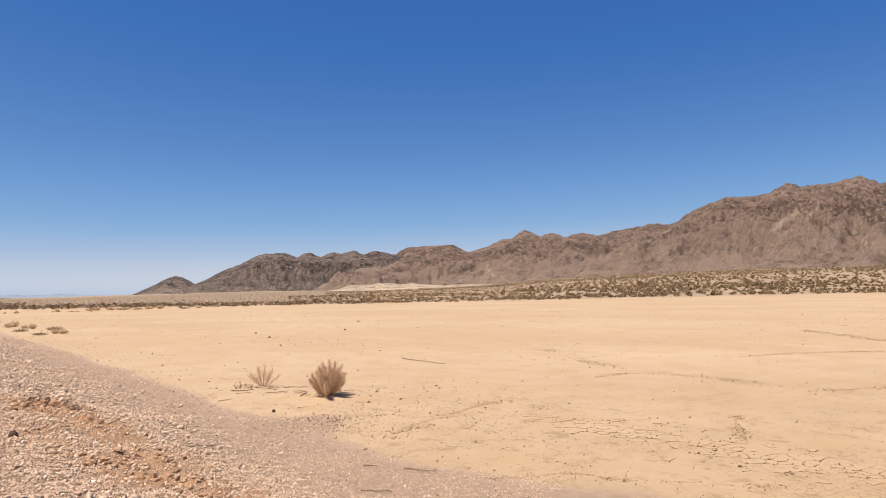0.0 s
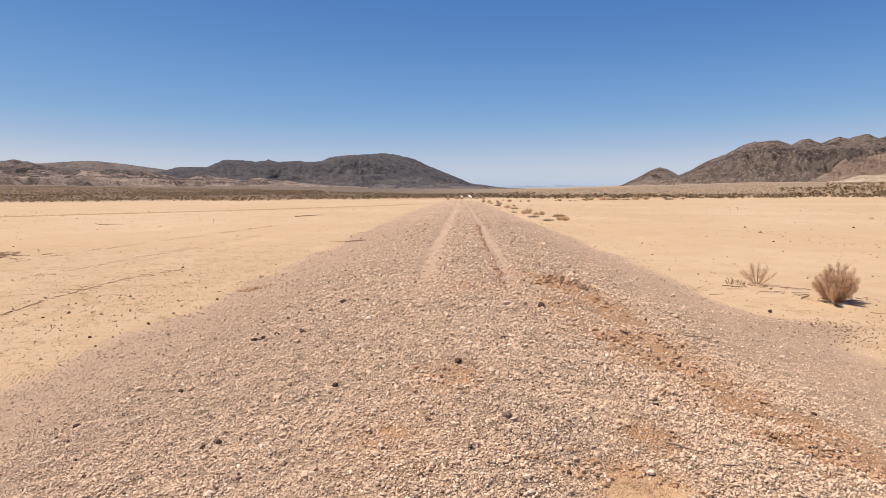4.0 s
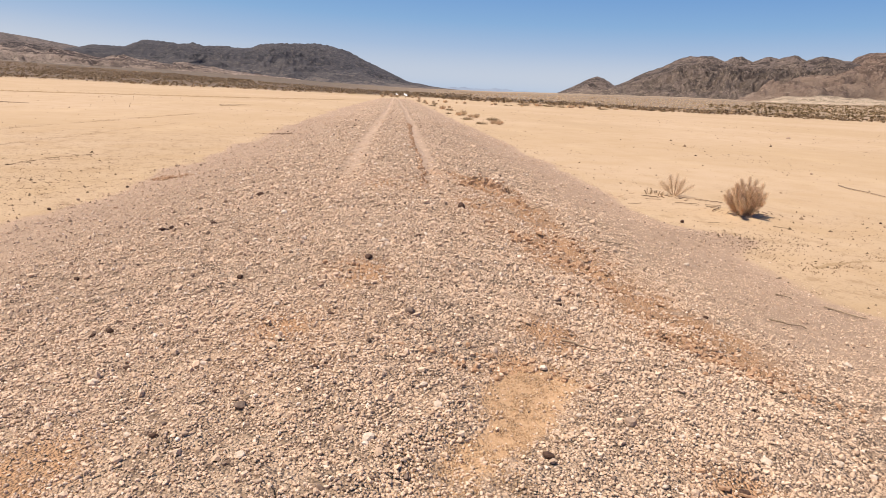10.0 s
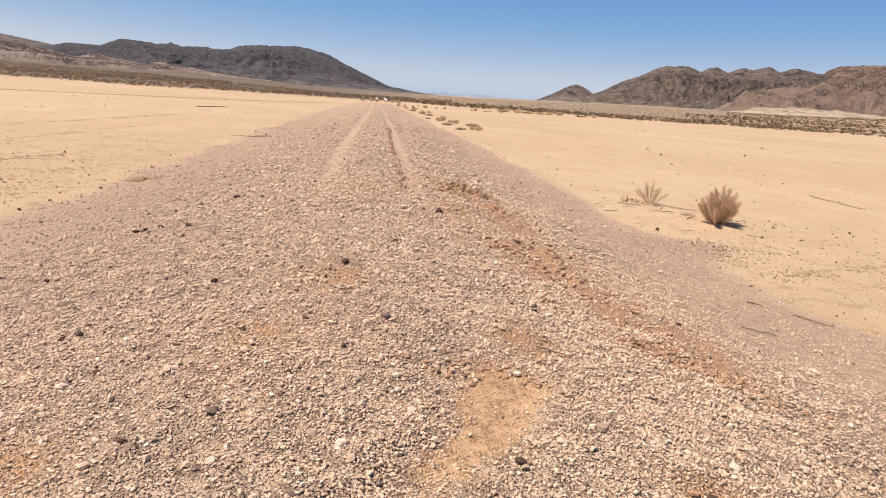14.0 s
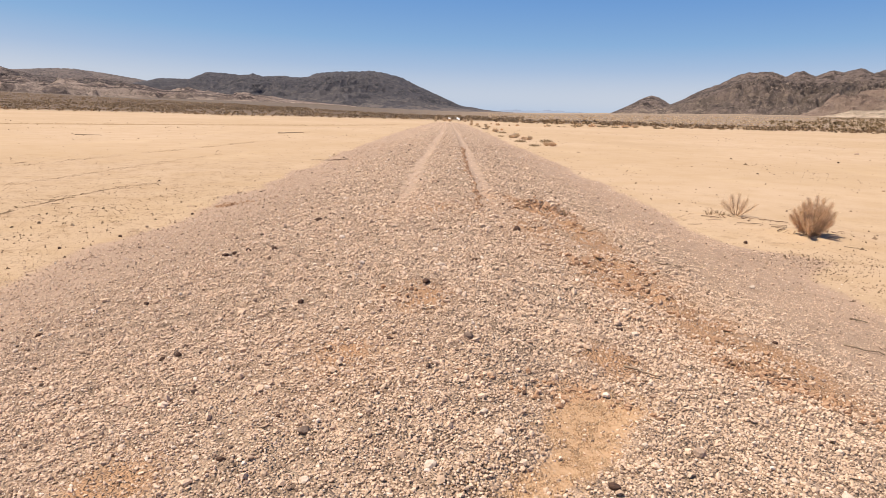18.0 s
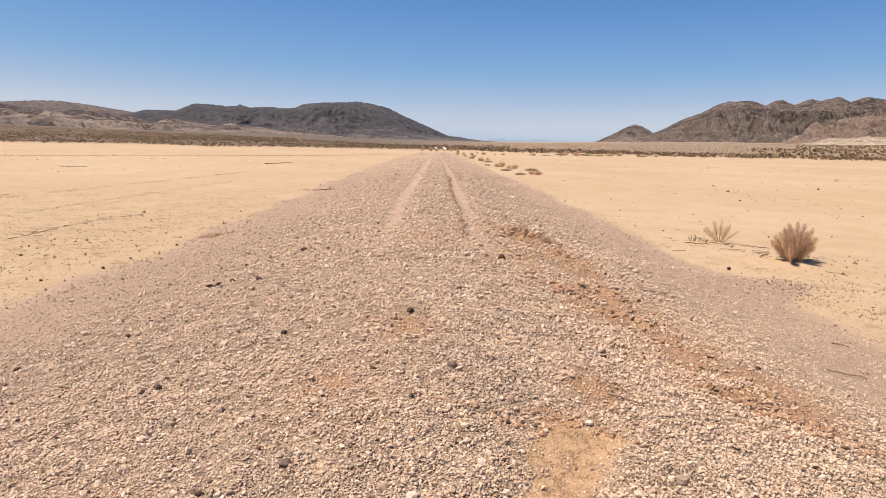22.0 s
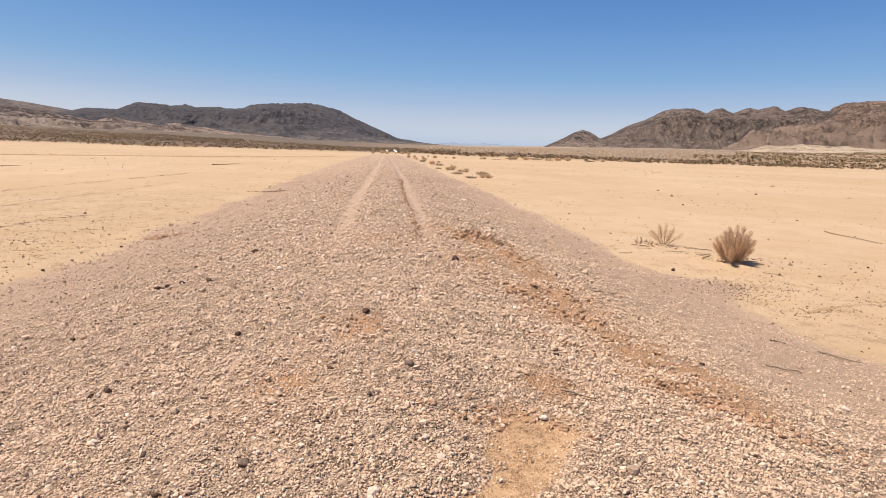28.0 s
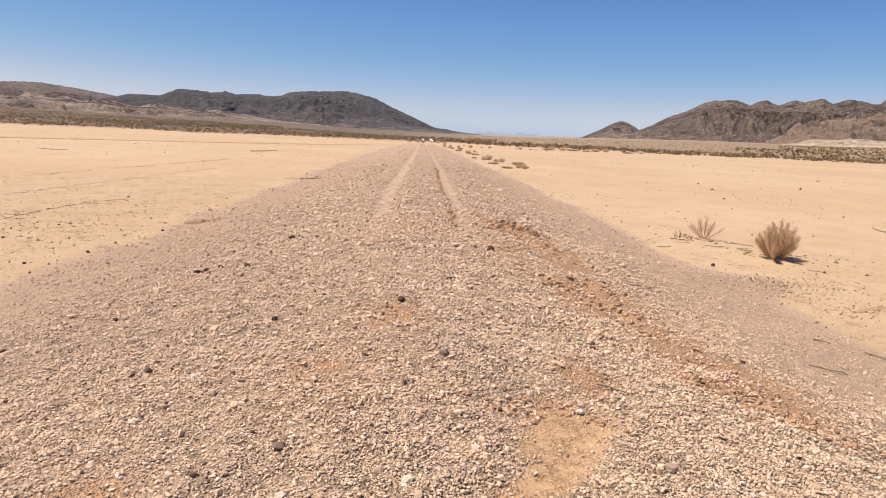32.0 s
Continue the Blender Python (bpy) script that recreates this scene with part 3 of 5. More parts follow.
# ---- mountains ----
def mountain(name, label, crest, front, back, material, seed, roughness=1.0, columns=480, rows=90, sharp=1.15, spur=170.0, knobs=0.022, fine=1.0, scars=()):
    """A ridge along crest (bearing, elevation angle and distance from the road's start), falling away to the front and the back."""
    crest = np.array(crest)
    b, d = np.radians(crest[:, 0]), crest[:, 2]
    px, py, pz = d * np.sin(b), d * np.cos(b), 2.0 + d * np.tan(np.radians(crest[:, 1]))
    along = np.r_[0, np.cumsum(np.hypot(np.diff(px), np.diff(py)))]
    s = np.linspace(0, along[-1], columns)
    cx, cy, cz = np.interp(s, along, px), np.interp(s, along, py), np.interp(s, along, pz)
    kernel = np.hanning(5) / np.hanning(5).sum()
    cz = np.convolve(np.pad(cz, 2, "edge"), kernel, "valid")
    cz = cz + knobs * (cz - cz.min() * 0.5) * fbm(s / (22 if knobs < 0.05 else 55), s * 0 + seed, 4, seed, 0.6)
    wide = np.hanning(2 * (columns // 8) + 1)
    wide /= wide.sum()
    half = len(wide) // 2
    sx, sy = np.convolve(np.pad(cx, half, "reflect", reflect_type="odd"), wide, "valid"), np.convolve(np.pad(cy, half, "reflect", reflect_type="odd"), wide, "valid")
    tx, ty = np.gradient(sx), np.gradient(sy)
    length = np.hypot(tx, ty)
    nx, ny = ty / length, -tx / length            # to one side of the crest
    if np.mean(nx * cx + ny * cy) > 0:
        nx, ny = -nx, -ny                         # the front looks back along the road
    u = np.r_[-np.linspace(1, 0, rows // 3)[:-1] ** 1.2, np.linspace(0, 1, rows) ** 1.25]
    U, S = np.meshgrid(u, s, indexing="ij")
    reach = np.where(U > 0, front, back) * np.abs(U)
    x, y = cx + nx * reach, cy + ny * reach
    flat = bajada(x, y)[0]
    a = np.abs(U)
    top = np.maximum(cz - bajada(cx, cy)[0] + 6, 2)
    even = np.hanning(2 * (columns // 16) + 1)
    evened = np.convolve(np.pad(top, columns // 16, "edge"), even / even.sum(), "valid")
    top = top + (evened - top) * smooth(0.0, 0.22, a)          # the crest's notches don't run down the slope
    fall = (1 - a) ** sharp
    middle = np.where(U > 0, smooth(0.0, 0.4, a) * (1 - a) ** 0.6, 0)
    spurs = ridged((S + 70 * perlin(S / 240, reach / 130, seed + 3) + 0.35 * reach) / spur, reach / (spur * 2.2) + 0.35 * perlin(S / 120, reach / 90, seed + 7) + seed, 4, seed + 1, 0.5) - 0.55
    small = ridged(x / 60 + seed, y / 60, 4, seed + 2, 0.6) - 0.5
    lumps = fbm(x / 26, y / 26, 4, seed + 4, 0.6)
    body = fall + roughness * middle * (0.62 * spurs * (0.4 + a) + fine * (0.26 * small + 0.13 * (ridged(x / 24 + seed, y / 24, 3, seed + 6, 0.6) - 0.5))) + roughness * fine * 0.04 * lumps * np.where(U > 0, smooth(0, 0.3, a), 0) * np.clip((1 - a) * 6, 0, 1)
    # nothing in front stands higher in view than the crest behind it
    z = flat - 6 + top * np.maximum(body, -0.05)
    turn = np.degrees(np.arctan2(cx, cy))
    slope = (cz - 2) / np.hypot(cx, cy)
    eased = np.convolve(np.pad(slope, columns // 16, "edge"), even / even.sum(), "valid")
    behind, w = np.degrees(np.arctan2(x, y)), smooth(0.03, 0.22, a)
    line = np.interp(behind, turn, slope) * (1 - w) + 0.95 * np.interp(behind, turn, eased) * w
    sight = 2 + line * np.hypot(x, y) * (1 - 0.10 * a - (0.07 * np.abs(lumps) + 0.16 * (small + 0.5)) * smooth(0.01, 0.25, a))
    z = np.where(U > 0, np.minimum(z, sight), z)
    ends = smooth(0, 0.03, S / s[-1]) * smooth(1.0, 0.97, S / s[-1])
    z = flat - 6 + (z - flat + 6) * ends
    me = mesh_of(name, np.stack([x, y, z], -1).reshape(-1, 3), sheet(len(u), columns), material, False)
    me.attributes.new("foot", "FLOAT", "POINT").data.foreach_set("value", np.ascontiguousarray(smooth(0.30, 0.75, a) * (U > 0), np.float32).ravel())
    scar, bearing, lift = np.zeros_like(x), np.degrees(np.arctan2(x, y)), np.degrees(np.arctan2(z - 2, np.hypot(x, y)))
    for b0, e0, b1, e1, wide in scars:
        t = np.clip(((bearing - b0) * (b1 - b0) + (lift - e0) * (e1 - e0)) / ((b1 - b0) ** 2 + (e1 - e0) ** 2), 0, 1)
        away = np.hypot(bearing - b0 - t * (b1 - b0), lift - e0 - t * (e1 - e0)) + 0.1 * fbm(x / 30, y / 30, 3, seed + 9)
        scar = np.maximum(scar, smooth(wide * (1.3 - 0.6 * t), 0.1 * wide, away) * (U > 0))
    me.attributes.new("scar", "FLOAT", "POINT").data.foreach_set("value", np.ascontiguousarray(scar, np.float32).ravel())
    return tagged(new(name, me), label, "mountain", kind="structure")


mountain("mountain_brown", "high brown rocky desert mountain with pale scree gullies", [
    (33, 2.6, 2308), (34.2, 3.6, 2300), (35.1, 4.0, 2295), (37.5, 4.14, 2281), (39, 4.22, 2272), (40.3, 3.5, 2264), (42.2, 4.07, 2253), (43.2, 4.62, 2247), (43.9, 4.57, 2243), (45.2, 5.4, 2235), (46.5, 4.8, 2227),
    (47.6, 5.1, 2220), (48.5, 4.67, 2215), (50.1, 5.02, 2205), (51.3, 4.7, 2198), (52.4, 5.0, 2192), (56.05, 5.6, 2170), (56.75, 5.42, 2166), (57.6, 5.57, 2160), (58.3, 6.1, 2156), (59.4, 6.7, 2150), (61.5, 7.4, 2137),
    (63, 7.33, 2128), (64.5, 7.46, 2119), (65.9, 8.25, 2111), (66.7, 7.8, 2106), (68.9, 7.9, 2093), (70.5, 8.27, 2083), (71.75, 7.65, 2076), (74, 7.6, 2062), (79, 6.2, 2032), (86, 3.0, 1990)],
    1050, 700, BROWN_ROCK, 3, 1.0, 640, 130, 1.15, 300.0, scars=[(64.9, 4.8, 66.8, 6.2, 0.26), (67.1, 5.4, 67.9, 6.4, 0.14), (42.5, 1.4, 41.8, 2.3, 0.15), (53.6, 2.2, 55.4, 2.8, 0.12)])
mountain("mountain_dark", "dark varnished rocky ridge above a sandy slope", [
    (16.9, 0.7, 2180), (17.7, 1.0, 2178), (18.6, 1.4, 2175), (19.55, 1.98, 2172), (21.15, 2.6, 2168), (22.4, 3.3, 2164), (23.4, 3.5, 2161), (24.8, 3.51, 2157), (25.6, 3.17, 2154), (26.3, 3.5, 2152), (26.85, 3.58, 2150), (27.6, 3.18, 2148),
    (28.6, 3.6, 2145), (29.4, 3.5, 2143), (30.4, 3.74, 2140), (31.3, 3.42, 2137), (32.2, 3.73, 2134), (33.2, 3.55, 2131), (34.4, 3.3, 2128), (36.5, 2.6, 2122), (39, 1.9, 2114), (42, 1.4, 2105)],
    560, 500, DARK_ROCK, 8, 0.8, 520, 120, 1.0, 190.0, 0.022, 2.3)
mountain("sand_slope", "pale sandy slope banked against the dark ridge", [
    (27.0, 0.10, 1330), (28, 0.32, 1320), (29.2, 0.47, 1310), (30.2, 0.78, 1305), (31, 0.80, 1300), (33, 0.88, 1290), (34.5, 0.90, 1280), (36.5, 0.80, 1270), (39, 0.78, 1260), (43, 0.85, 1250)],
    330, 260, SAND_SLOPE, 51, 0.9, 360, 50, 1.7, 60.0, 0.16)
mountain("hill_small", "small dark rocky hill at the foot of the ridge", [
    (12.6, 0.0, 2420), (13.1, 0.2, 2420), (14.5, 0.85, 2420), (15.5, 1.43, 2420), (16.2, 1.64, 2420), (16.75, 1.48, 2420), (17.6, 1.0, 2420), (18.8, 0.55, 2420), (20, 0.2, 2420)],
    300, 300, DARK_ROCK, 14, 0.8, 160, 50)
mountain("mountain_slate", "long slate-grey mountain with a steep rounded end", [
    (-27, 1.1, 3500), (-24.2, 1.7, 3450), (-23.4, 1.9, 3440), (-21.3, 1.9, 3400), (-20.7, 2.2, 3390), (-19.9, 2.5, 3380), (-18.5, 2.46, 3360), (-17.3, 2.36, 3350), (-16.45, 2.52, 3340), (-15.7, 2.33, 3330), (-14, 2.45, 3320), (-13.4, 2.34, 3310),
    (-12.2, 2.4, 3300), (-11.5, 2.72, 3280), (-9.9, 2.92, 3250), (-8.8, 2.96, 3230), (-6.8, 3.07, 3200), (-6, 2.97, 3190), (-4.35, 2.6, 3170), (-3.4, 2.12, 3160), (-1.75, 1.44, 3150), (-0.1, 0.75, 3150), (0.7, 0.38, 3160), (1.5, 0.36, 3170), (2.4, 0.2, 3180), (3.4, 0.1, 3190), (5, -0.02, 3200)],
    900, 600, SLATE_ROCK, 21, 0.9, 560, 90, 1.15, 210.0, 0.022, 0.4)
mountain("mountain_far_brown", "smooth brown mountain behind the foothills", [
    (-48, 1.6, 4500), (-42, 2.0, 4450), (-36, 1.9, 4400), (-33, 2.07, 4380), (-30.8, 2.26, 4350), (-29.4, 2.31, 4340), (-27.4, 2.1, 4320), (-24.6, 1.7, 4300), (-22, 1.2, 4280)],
    900, 400, HAZE_GREYED_ROCK, 27, 0.55, 300, 50)
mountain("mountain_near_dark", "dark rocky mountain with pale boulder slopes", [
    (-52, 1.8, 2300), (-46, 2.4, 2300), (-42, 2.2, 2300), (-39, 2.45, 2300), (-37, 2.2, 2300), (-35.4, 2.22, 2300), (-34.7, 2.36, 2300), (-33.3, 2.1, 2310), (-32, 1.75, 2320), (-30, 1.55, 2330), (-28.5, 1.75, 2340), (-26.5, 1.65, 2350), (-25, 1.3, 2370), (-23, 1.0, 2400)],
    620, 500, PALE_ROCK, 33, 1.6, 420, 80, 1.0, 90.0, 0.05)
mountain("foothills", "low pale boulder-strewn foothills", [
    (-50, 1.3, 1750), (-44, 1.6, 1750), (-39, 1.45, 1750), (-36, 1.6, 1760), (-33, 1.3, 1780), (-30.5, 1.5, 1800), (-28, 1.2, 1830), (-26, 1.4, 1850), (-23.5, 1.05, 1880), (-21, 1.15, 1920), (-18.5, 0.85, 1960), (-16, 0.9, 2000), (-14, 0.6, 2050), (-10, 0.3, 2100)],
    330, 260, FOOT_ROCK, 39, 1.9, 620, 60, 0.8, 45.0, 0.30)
mountain("far_hills", "far hills with haze blue in their colour", [
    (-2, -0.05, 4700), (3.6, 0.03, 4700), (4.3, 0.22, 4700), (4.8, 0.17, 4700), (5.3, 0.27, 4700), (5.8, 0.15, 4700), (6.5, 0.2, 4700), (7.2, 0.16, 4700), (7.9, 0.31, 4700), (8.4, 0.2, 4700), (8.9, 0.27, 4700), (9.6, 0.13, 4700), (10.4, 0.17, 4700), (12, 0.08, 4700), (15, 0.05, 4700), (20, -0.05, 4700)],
    100, 60, HAZE_TINTED_ROCK, 44, 0.3, 160, 12)


# ---- loose stones ----
ICO = np.array([(0, 0, 1), *[(0.894 * math.cos(a), 0.894 * math.sin(a), 0.447) for a in np.arange(5) * 1.2566], *[(0.894 * math.cos(a), 0.894 * math.sin(a), -0.447) for a in (np.arange(5) + 0.5) * 1.2566], (0, 0, -1)])
ICO_FACES = np.array([(0, 1 + k, 1 + (k + 1) % 5) for k in range(5)] + [(1 + k, 6 + k, 1 + (k + 1) % 5) for k in range(5)] + [(6 + k, 6 + (k + 1) % 5, 1 + (k + 1) % 5) for k in range(5)] + [(11, 6 + (k + 1) % 5, 6 + k) for k in range(5)])
OCT = np.array([(1, 0, 0), (0, 1, 0), (-1, 0, 0), (0, -1, 0), (0, 0, 1), (0, 0, -1)], float)
OCT_FACES = np.array([(0, 1, 4), (1, 2, 4), (2, 3, 4), (3, 0, 4), (1, 0, 5), (2, 1, 5), (3, 2, 5), (0, 3, 5)])

ICO_FACES = ICO_FACES[:15]                    # the hidden underside is left open
CHIP = np.array([(1, 0, -0.55), (0, 1, -0.55), (-1, 0, -0.55), (0, -1, -0.55), (0.15, 0.1, 0.8)], float)
CHIP_FACES = np.array([(0, 1, 4), (1, 2, 4), (2, 3, 4), (3, 0, 4)])


def strewn(x, y, size, rng, fine, sunk=0.12):
    """Places and triangles of one angular stone at each x, y, resting a little sunk in the ground."""
    base, faces = {True: (ICO, ICO_FACES), False: (OCT, OCT_FACES), None: (CHIP, CHIP_FACES)}[fine]
    n = len(x)
    v = base[None] * (1 + rng.uniform(-0.28, 0.28, (n, len(base), 1))) * rng.uniform((0.85, 0.65, 0.6), (1.3, 1.0, 1.05), (n, 3))[:, None]
    lean, turn = rng.normal(0, 0.35, n), rng.uniform(0, 2 * np.pi, n)
    c, s = np.cos(lean)[:, None], np.sin(lean)[:, None]
    vx, vz = v[..., 0] * c - v[..., 2] * s, v[..., 0] * s + v[..., 2] * c
    c, s = np.cos(turn)[:, None], np.sin(turn)[:, None]
    vx, vy = vx * c - v[..., 1] * s, vx * s + v[..., 1] * c
    size = size[:, None]
    z = ground_height(x, y)[:, None] + size * (0.60 - sunk - 0.12 * smooth(8, 20, y)[:, None])
    verts = np.stack([x[:, None] + vx * size, y[:, None] + vy * size, z + vz * size], -1)
    tris = faces[None] + (np.arange(n) * len(base))[:, None, None]
    return verts.reshape(-1, 3), tris.reshape(-1, 3)


def joined(chunks):
    verts, tris, base = [], [], 0
    for v, t in chunks:
        verts.append(v)
        tris.append(t + base)
        base += len(v)
    return np.concatenate(verts), np.concatenate(tris)


def gravel_chunk(rng, x0, x1, y0, y1, per_metre, size, fine):
    n = int((x1 - x0) * (y1 - y0) * per_metre)
    x, y = rng.uniform(x0, x1, n), rng.uniform(y0, y1, n)
    left, right = edges(y)
    inside = np.minimum(x - left, right - x) + 0.5 * perlin(x * 1.3, y * 1.3, 71)
    rut = ruts(x, y, 0.20)
    axis = 0.45 + (y - 2.2) * 0.47 + 0.10 * perlin(y * 2.3, 0.4, 41) - 0.12 * smooth(1.9, 0.6, y)
    sand = np.exp(-((x - axis) / (0.14 + 0.08 * smooth(2.4, 2.9, y) + 0.05 * perlin(y * 3.1, 5.5, 42))) ** 4) * smooth(1.9, 2.6, y) * (1 - smooth(3.1, 3.4, y))
    view = np.abs(x) < np.where(x > 0, 0.95, 0.80) * y + 1.0
    top = crest(x, y)
    bare = np.clip(soil_at(x, y), 0, 1)
    keep = (0.58 + 0.42 * top) * smooth(-0.45, 0.45, inside) * (1 - (0.78 + 0.16 * smooth(10, 18, y)) * smooth(0.15, 0.65, rut + 0.2 * perlin(x * 3.1, y * 1.2, 76) * smooth(40, 15, y))) * (1 - 0.92 * sand) * (0.66 + 0.34 * smooth(-0.4, 0.2, fbm(x * 0.9, y * 0.9, 3, 73))) * (1 - 0.70 * smooth(0.30, 0.8, bare) * smooth(-0.5, 0.0, perlin(x * 2.6, y * 2.6, 74)))
    on = (rng.uniform(0, 1, n) < keep) & (view | (y < 1.7))
    x, y, top = x[on], y[on], top[on]
    r = size * np.exp(rng.normal(0, 0.29, len(x))) * (0.68 + 0.32 * top)
    return strewn(x, y, np.clip(r, size * 0.4, size * 1.9), rng, fine)


def build_gravel():
    rng = np.random.default_rng(5)
    near = joined([gravel_chunk(rng, -3.6, 4.4, 1.6, 3.2, 4200, 0.0059, True), gravel_chunk(rng, -4.2, 5.0, 3.2, 4.6, 2900, 0.0071, True), gravel_chunk(rng, -5.2, 5.6, 4.6, 7.5, 1500, 0.0098, False),
                   gravel_chunk(rng, -3.8, 4.6, 1.6, 3.2, 110, 0.0108, True), gravel_chunk(rng, -4.2, 5.0, 3.2, 4.6, 95, 0.0127, True), gravel_chunk(rng, -5.2, 5.6, 4.6, 7.5, 70, 0.0155, True), gravel_chunk(rng, -5.4, 5.6, 7.5, 12, 42, 0.0205, True), gravel_chunk(rng, -5.4, 5.4, 12, 20, 24, 0.027, False), gravel_chunk(rng, -5.4, 5.4, 20, 40, 9, 0.037, False)])
    tagged(new("gravel_coarse", mesh_of("gravel_coarse", *near, GRAVEL)), "loose tan angular gravel on the embankment", "gravel", kind="stuff")
    grit = joined([gravel_chunk(rng, -3.8, 4.6, 1.6, 4.6, 1800, 0.0048, None), gravel_chunk(rng, -5.2, 5.6, 4.6, 7.5, 1000, 0.0068, None), gravel_chunk(rng, -3.4, 3.4, -3.5, 1.6, 800, 0.0125, None), gravel_chunk(rng, -5.0, 5.0, -6.5, -3.5, 260, 0.014, None)])
    tagged(new("gravel_fine", mesh_of("gravel_fine", *grit, GRAVEL)), "fine tan gravel chips covering the crest", "gravel", kind="stuff")
    far = joined([gravel_chunk(rng, -5.4, 5.6, 7.5, 12, 560, 0.0138, False), gravel_chunk(rng, -5.4, 5.6, 7.5, 12, 450, 0.0095, None), gravel_chunk(rng, -5.4, 5.4, 12, 20, 190, 0.0195, False),
                  gravel_chunk(rng, -5.4, 5.4, 20, 40, 62, 0.026, False), gravel_chunk(rng, -5.0, 4.6, 40, 112, 24, 0.034, None)])
    tagged(new("gravel_distant", mesh_of("gravel_distant", *far, GRAVEL)), "loose tan gravel along the embankment", "gravel", kind="stuff")
    # coarse grains on the sand of the gully
    y = rng.uniform(1.5, 3.35, 15000)
    x = 0.45 + (y - 2.2) * 0.47 + 0.10 * perlin(y * 2.3, 0.4, 41) + rng.normal(0, 0.14, len(y))
    tagged(new("sand_grains", mesh_of("sand_grains", *strewn(x, y, 0.0034 * np.exp(rng.normal(0, 0.3, len(y))), rng, None), SAND_GRAIN)), "coarse orange-brown sand grains in a shallow gully", "sand", kind="stuff")
    # crumbled soil along the eroded lip and on the broken mound
    y = rng.uniform(1.6, 11.6, 800)
    x = scarp_line(y) + 0.12 * perlin(y * 1.7, 9.1, 31) + rng.normal(-0.10, 0.26, len(y))
    on = perlin(y * 0.9, 6.6, 33) + 0.6 * perlin(x * 3, y * 3, 36) + rng.normal(0, 0.15, len(y)) > 0.05
    mx, my = rng.normal(1.6, 0.36, 260), rng.normal(10.8, 0.34, 260)
    hx, hy = [], []
    for cx, cy, n in [(1.31, 10.87, 60), (1.82, 10.5, 60), (1.45, 7.0, 50), (1.55, 6.7, 60), (2.02, 7.04, 50), (1.61, 6.2, 50), (1.86, 6.1, 50), (1.94, 6.0, 50), (1.45, 4.92, 40), (2.11, 3.93, 70), (2.25, 3.85, 60), (2.4, 3.75, 40), (2.6, 3.4, 30), (0.40, 3.38, 16), (0.44, 3.28, 20), (0.66, 3.38, 14), (0.82, 3.34, 18), (0.90, 3.25, 14), (1.98, 4.15, 30), (2.15, 4.05, 40), (2.28, 3.64, 30), (2.03, 4.63, 25), (2.03, 5.26, 30), (1.9, 3.55, 20), (-0.1, 4.88, 24)]:
        along = rng.normal(0, 0.16, n)
        hx.append(cx + along * 0.8 + rng.normal(0, 0.035, n))
        hy.append(cy - along * 0.5 + rng.normal(0, 0.05, n))
    # row of clods added to draw the right rut's dark inner edge
    ry = rng.uniform(9.5, 26, 420)
    rx = middle(ry) + 0.06 * perlin(ry * 0.15, 4.4, 21) + 0.53 + rng.normal(0, 0.03, len(ry))
    x, y = np.r_[x[on], mx, *hx, rx], np.r_[y[on], my, *hy, ry]
    size = 0.0095 * np.exp(rng.normal(0, 0.5, len(x))) * (1 + 0.06 * y)
    tagged(new("soil_clods", mesh_of("soil_clods", *strewn(x, y, np.clip(size, 0.006, np.where(y < 5, 0.020, 0.05)), rng, True, 0.2), CLOD)), "crumbled reddish-brown soil clods along the eroded shoulder", "soil", kind="stuff")
    # pebbles and flakes on the lake bed
    n = 17000
    r, a = 6 + 75 * rng.uniform(0, 1, n) ** 2.0, rng.uniform(-1.3, 1.45, n)
    x, y = r * np.sin(a), r * np.cos(a)
    left, right = edges(y)
    out = np.maximum(left - x, x - right)
    clump = fbm(x * 0.16, y * 0.16, 3, 81)
    on = (out > 0.0) & (rng.uniform(0, 1, n) < 0.17 + 0.9 * np.exp(-out / 2.0) + 0.55 * smooth(0.1, 0.5, clump)) & (y > 0.8)
    gx, gy = [x[on]], [y[on]]
    for cx, cy, wx, wy, n in [(5.25, 9.3, 0.35, 0.6, 420), (5.7, 9.7, 0.5, 0.35, 240), (7.6, 10.6, 1.3, 1.0, 260), (7.0, 7.9, 1.0, 0.6, 170), (13.2, 24.5, 1.1, 4.0, 160), (8.2, 6.2, 0.8, 1.2, 150), (-6.3, 11.0, 0.8, 2.6, 800), (-8.5, 13.0, 1.6, 3.0, 600)]:
        gx.append(rng.normal(cx, wx, n))
        gy.append(rng.normal(cy, wy, n))
    x, y = np.concatenate(gx), np.concatenate(gy)
    r = np.hypot(x, y)
    size = (0.0054 + 0.00042 * r) * np.exp(rng.normal(0, 0.4, len(x)))
    tagged(new("lake_pebbles", mesh_of("lake_pebbles", *strewn(x, y, size, rng, None), PEBBLE)), "small brown pebbles and clay flakes on the lake bed", "pebbles", kind="stuff")


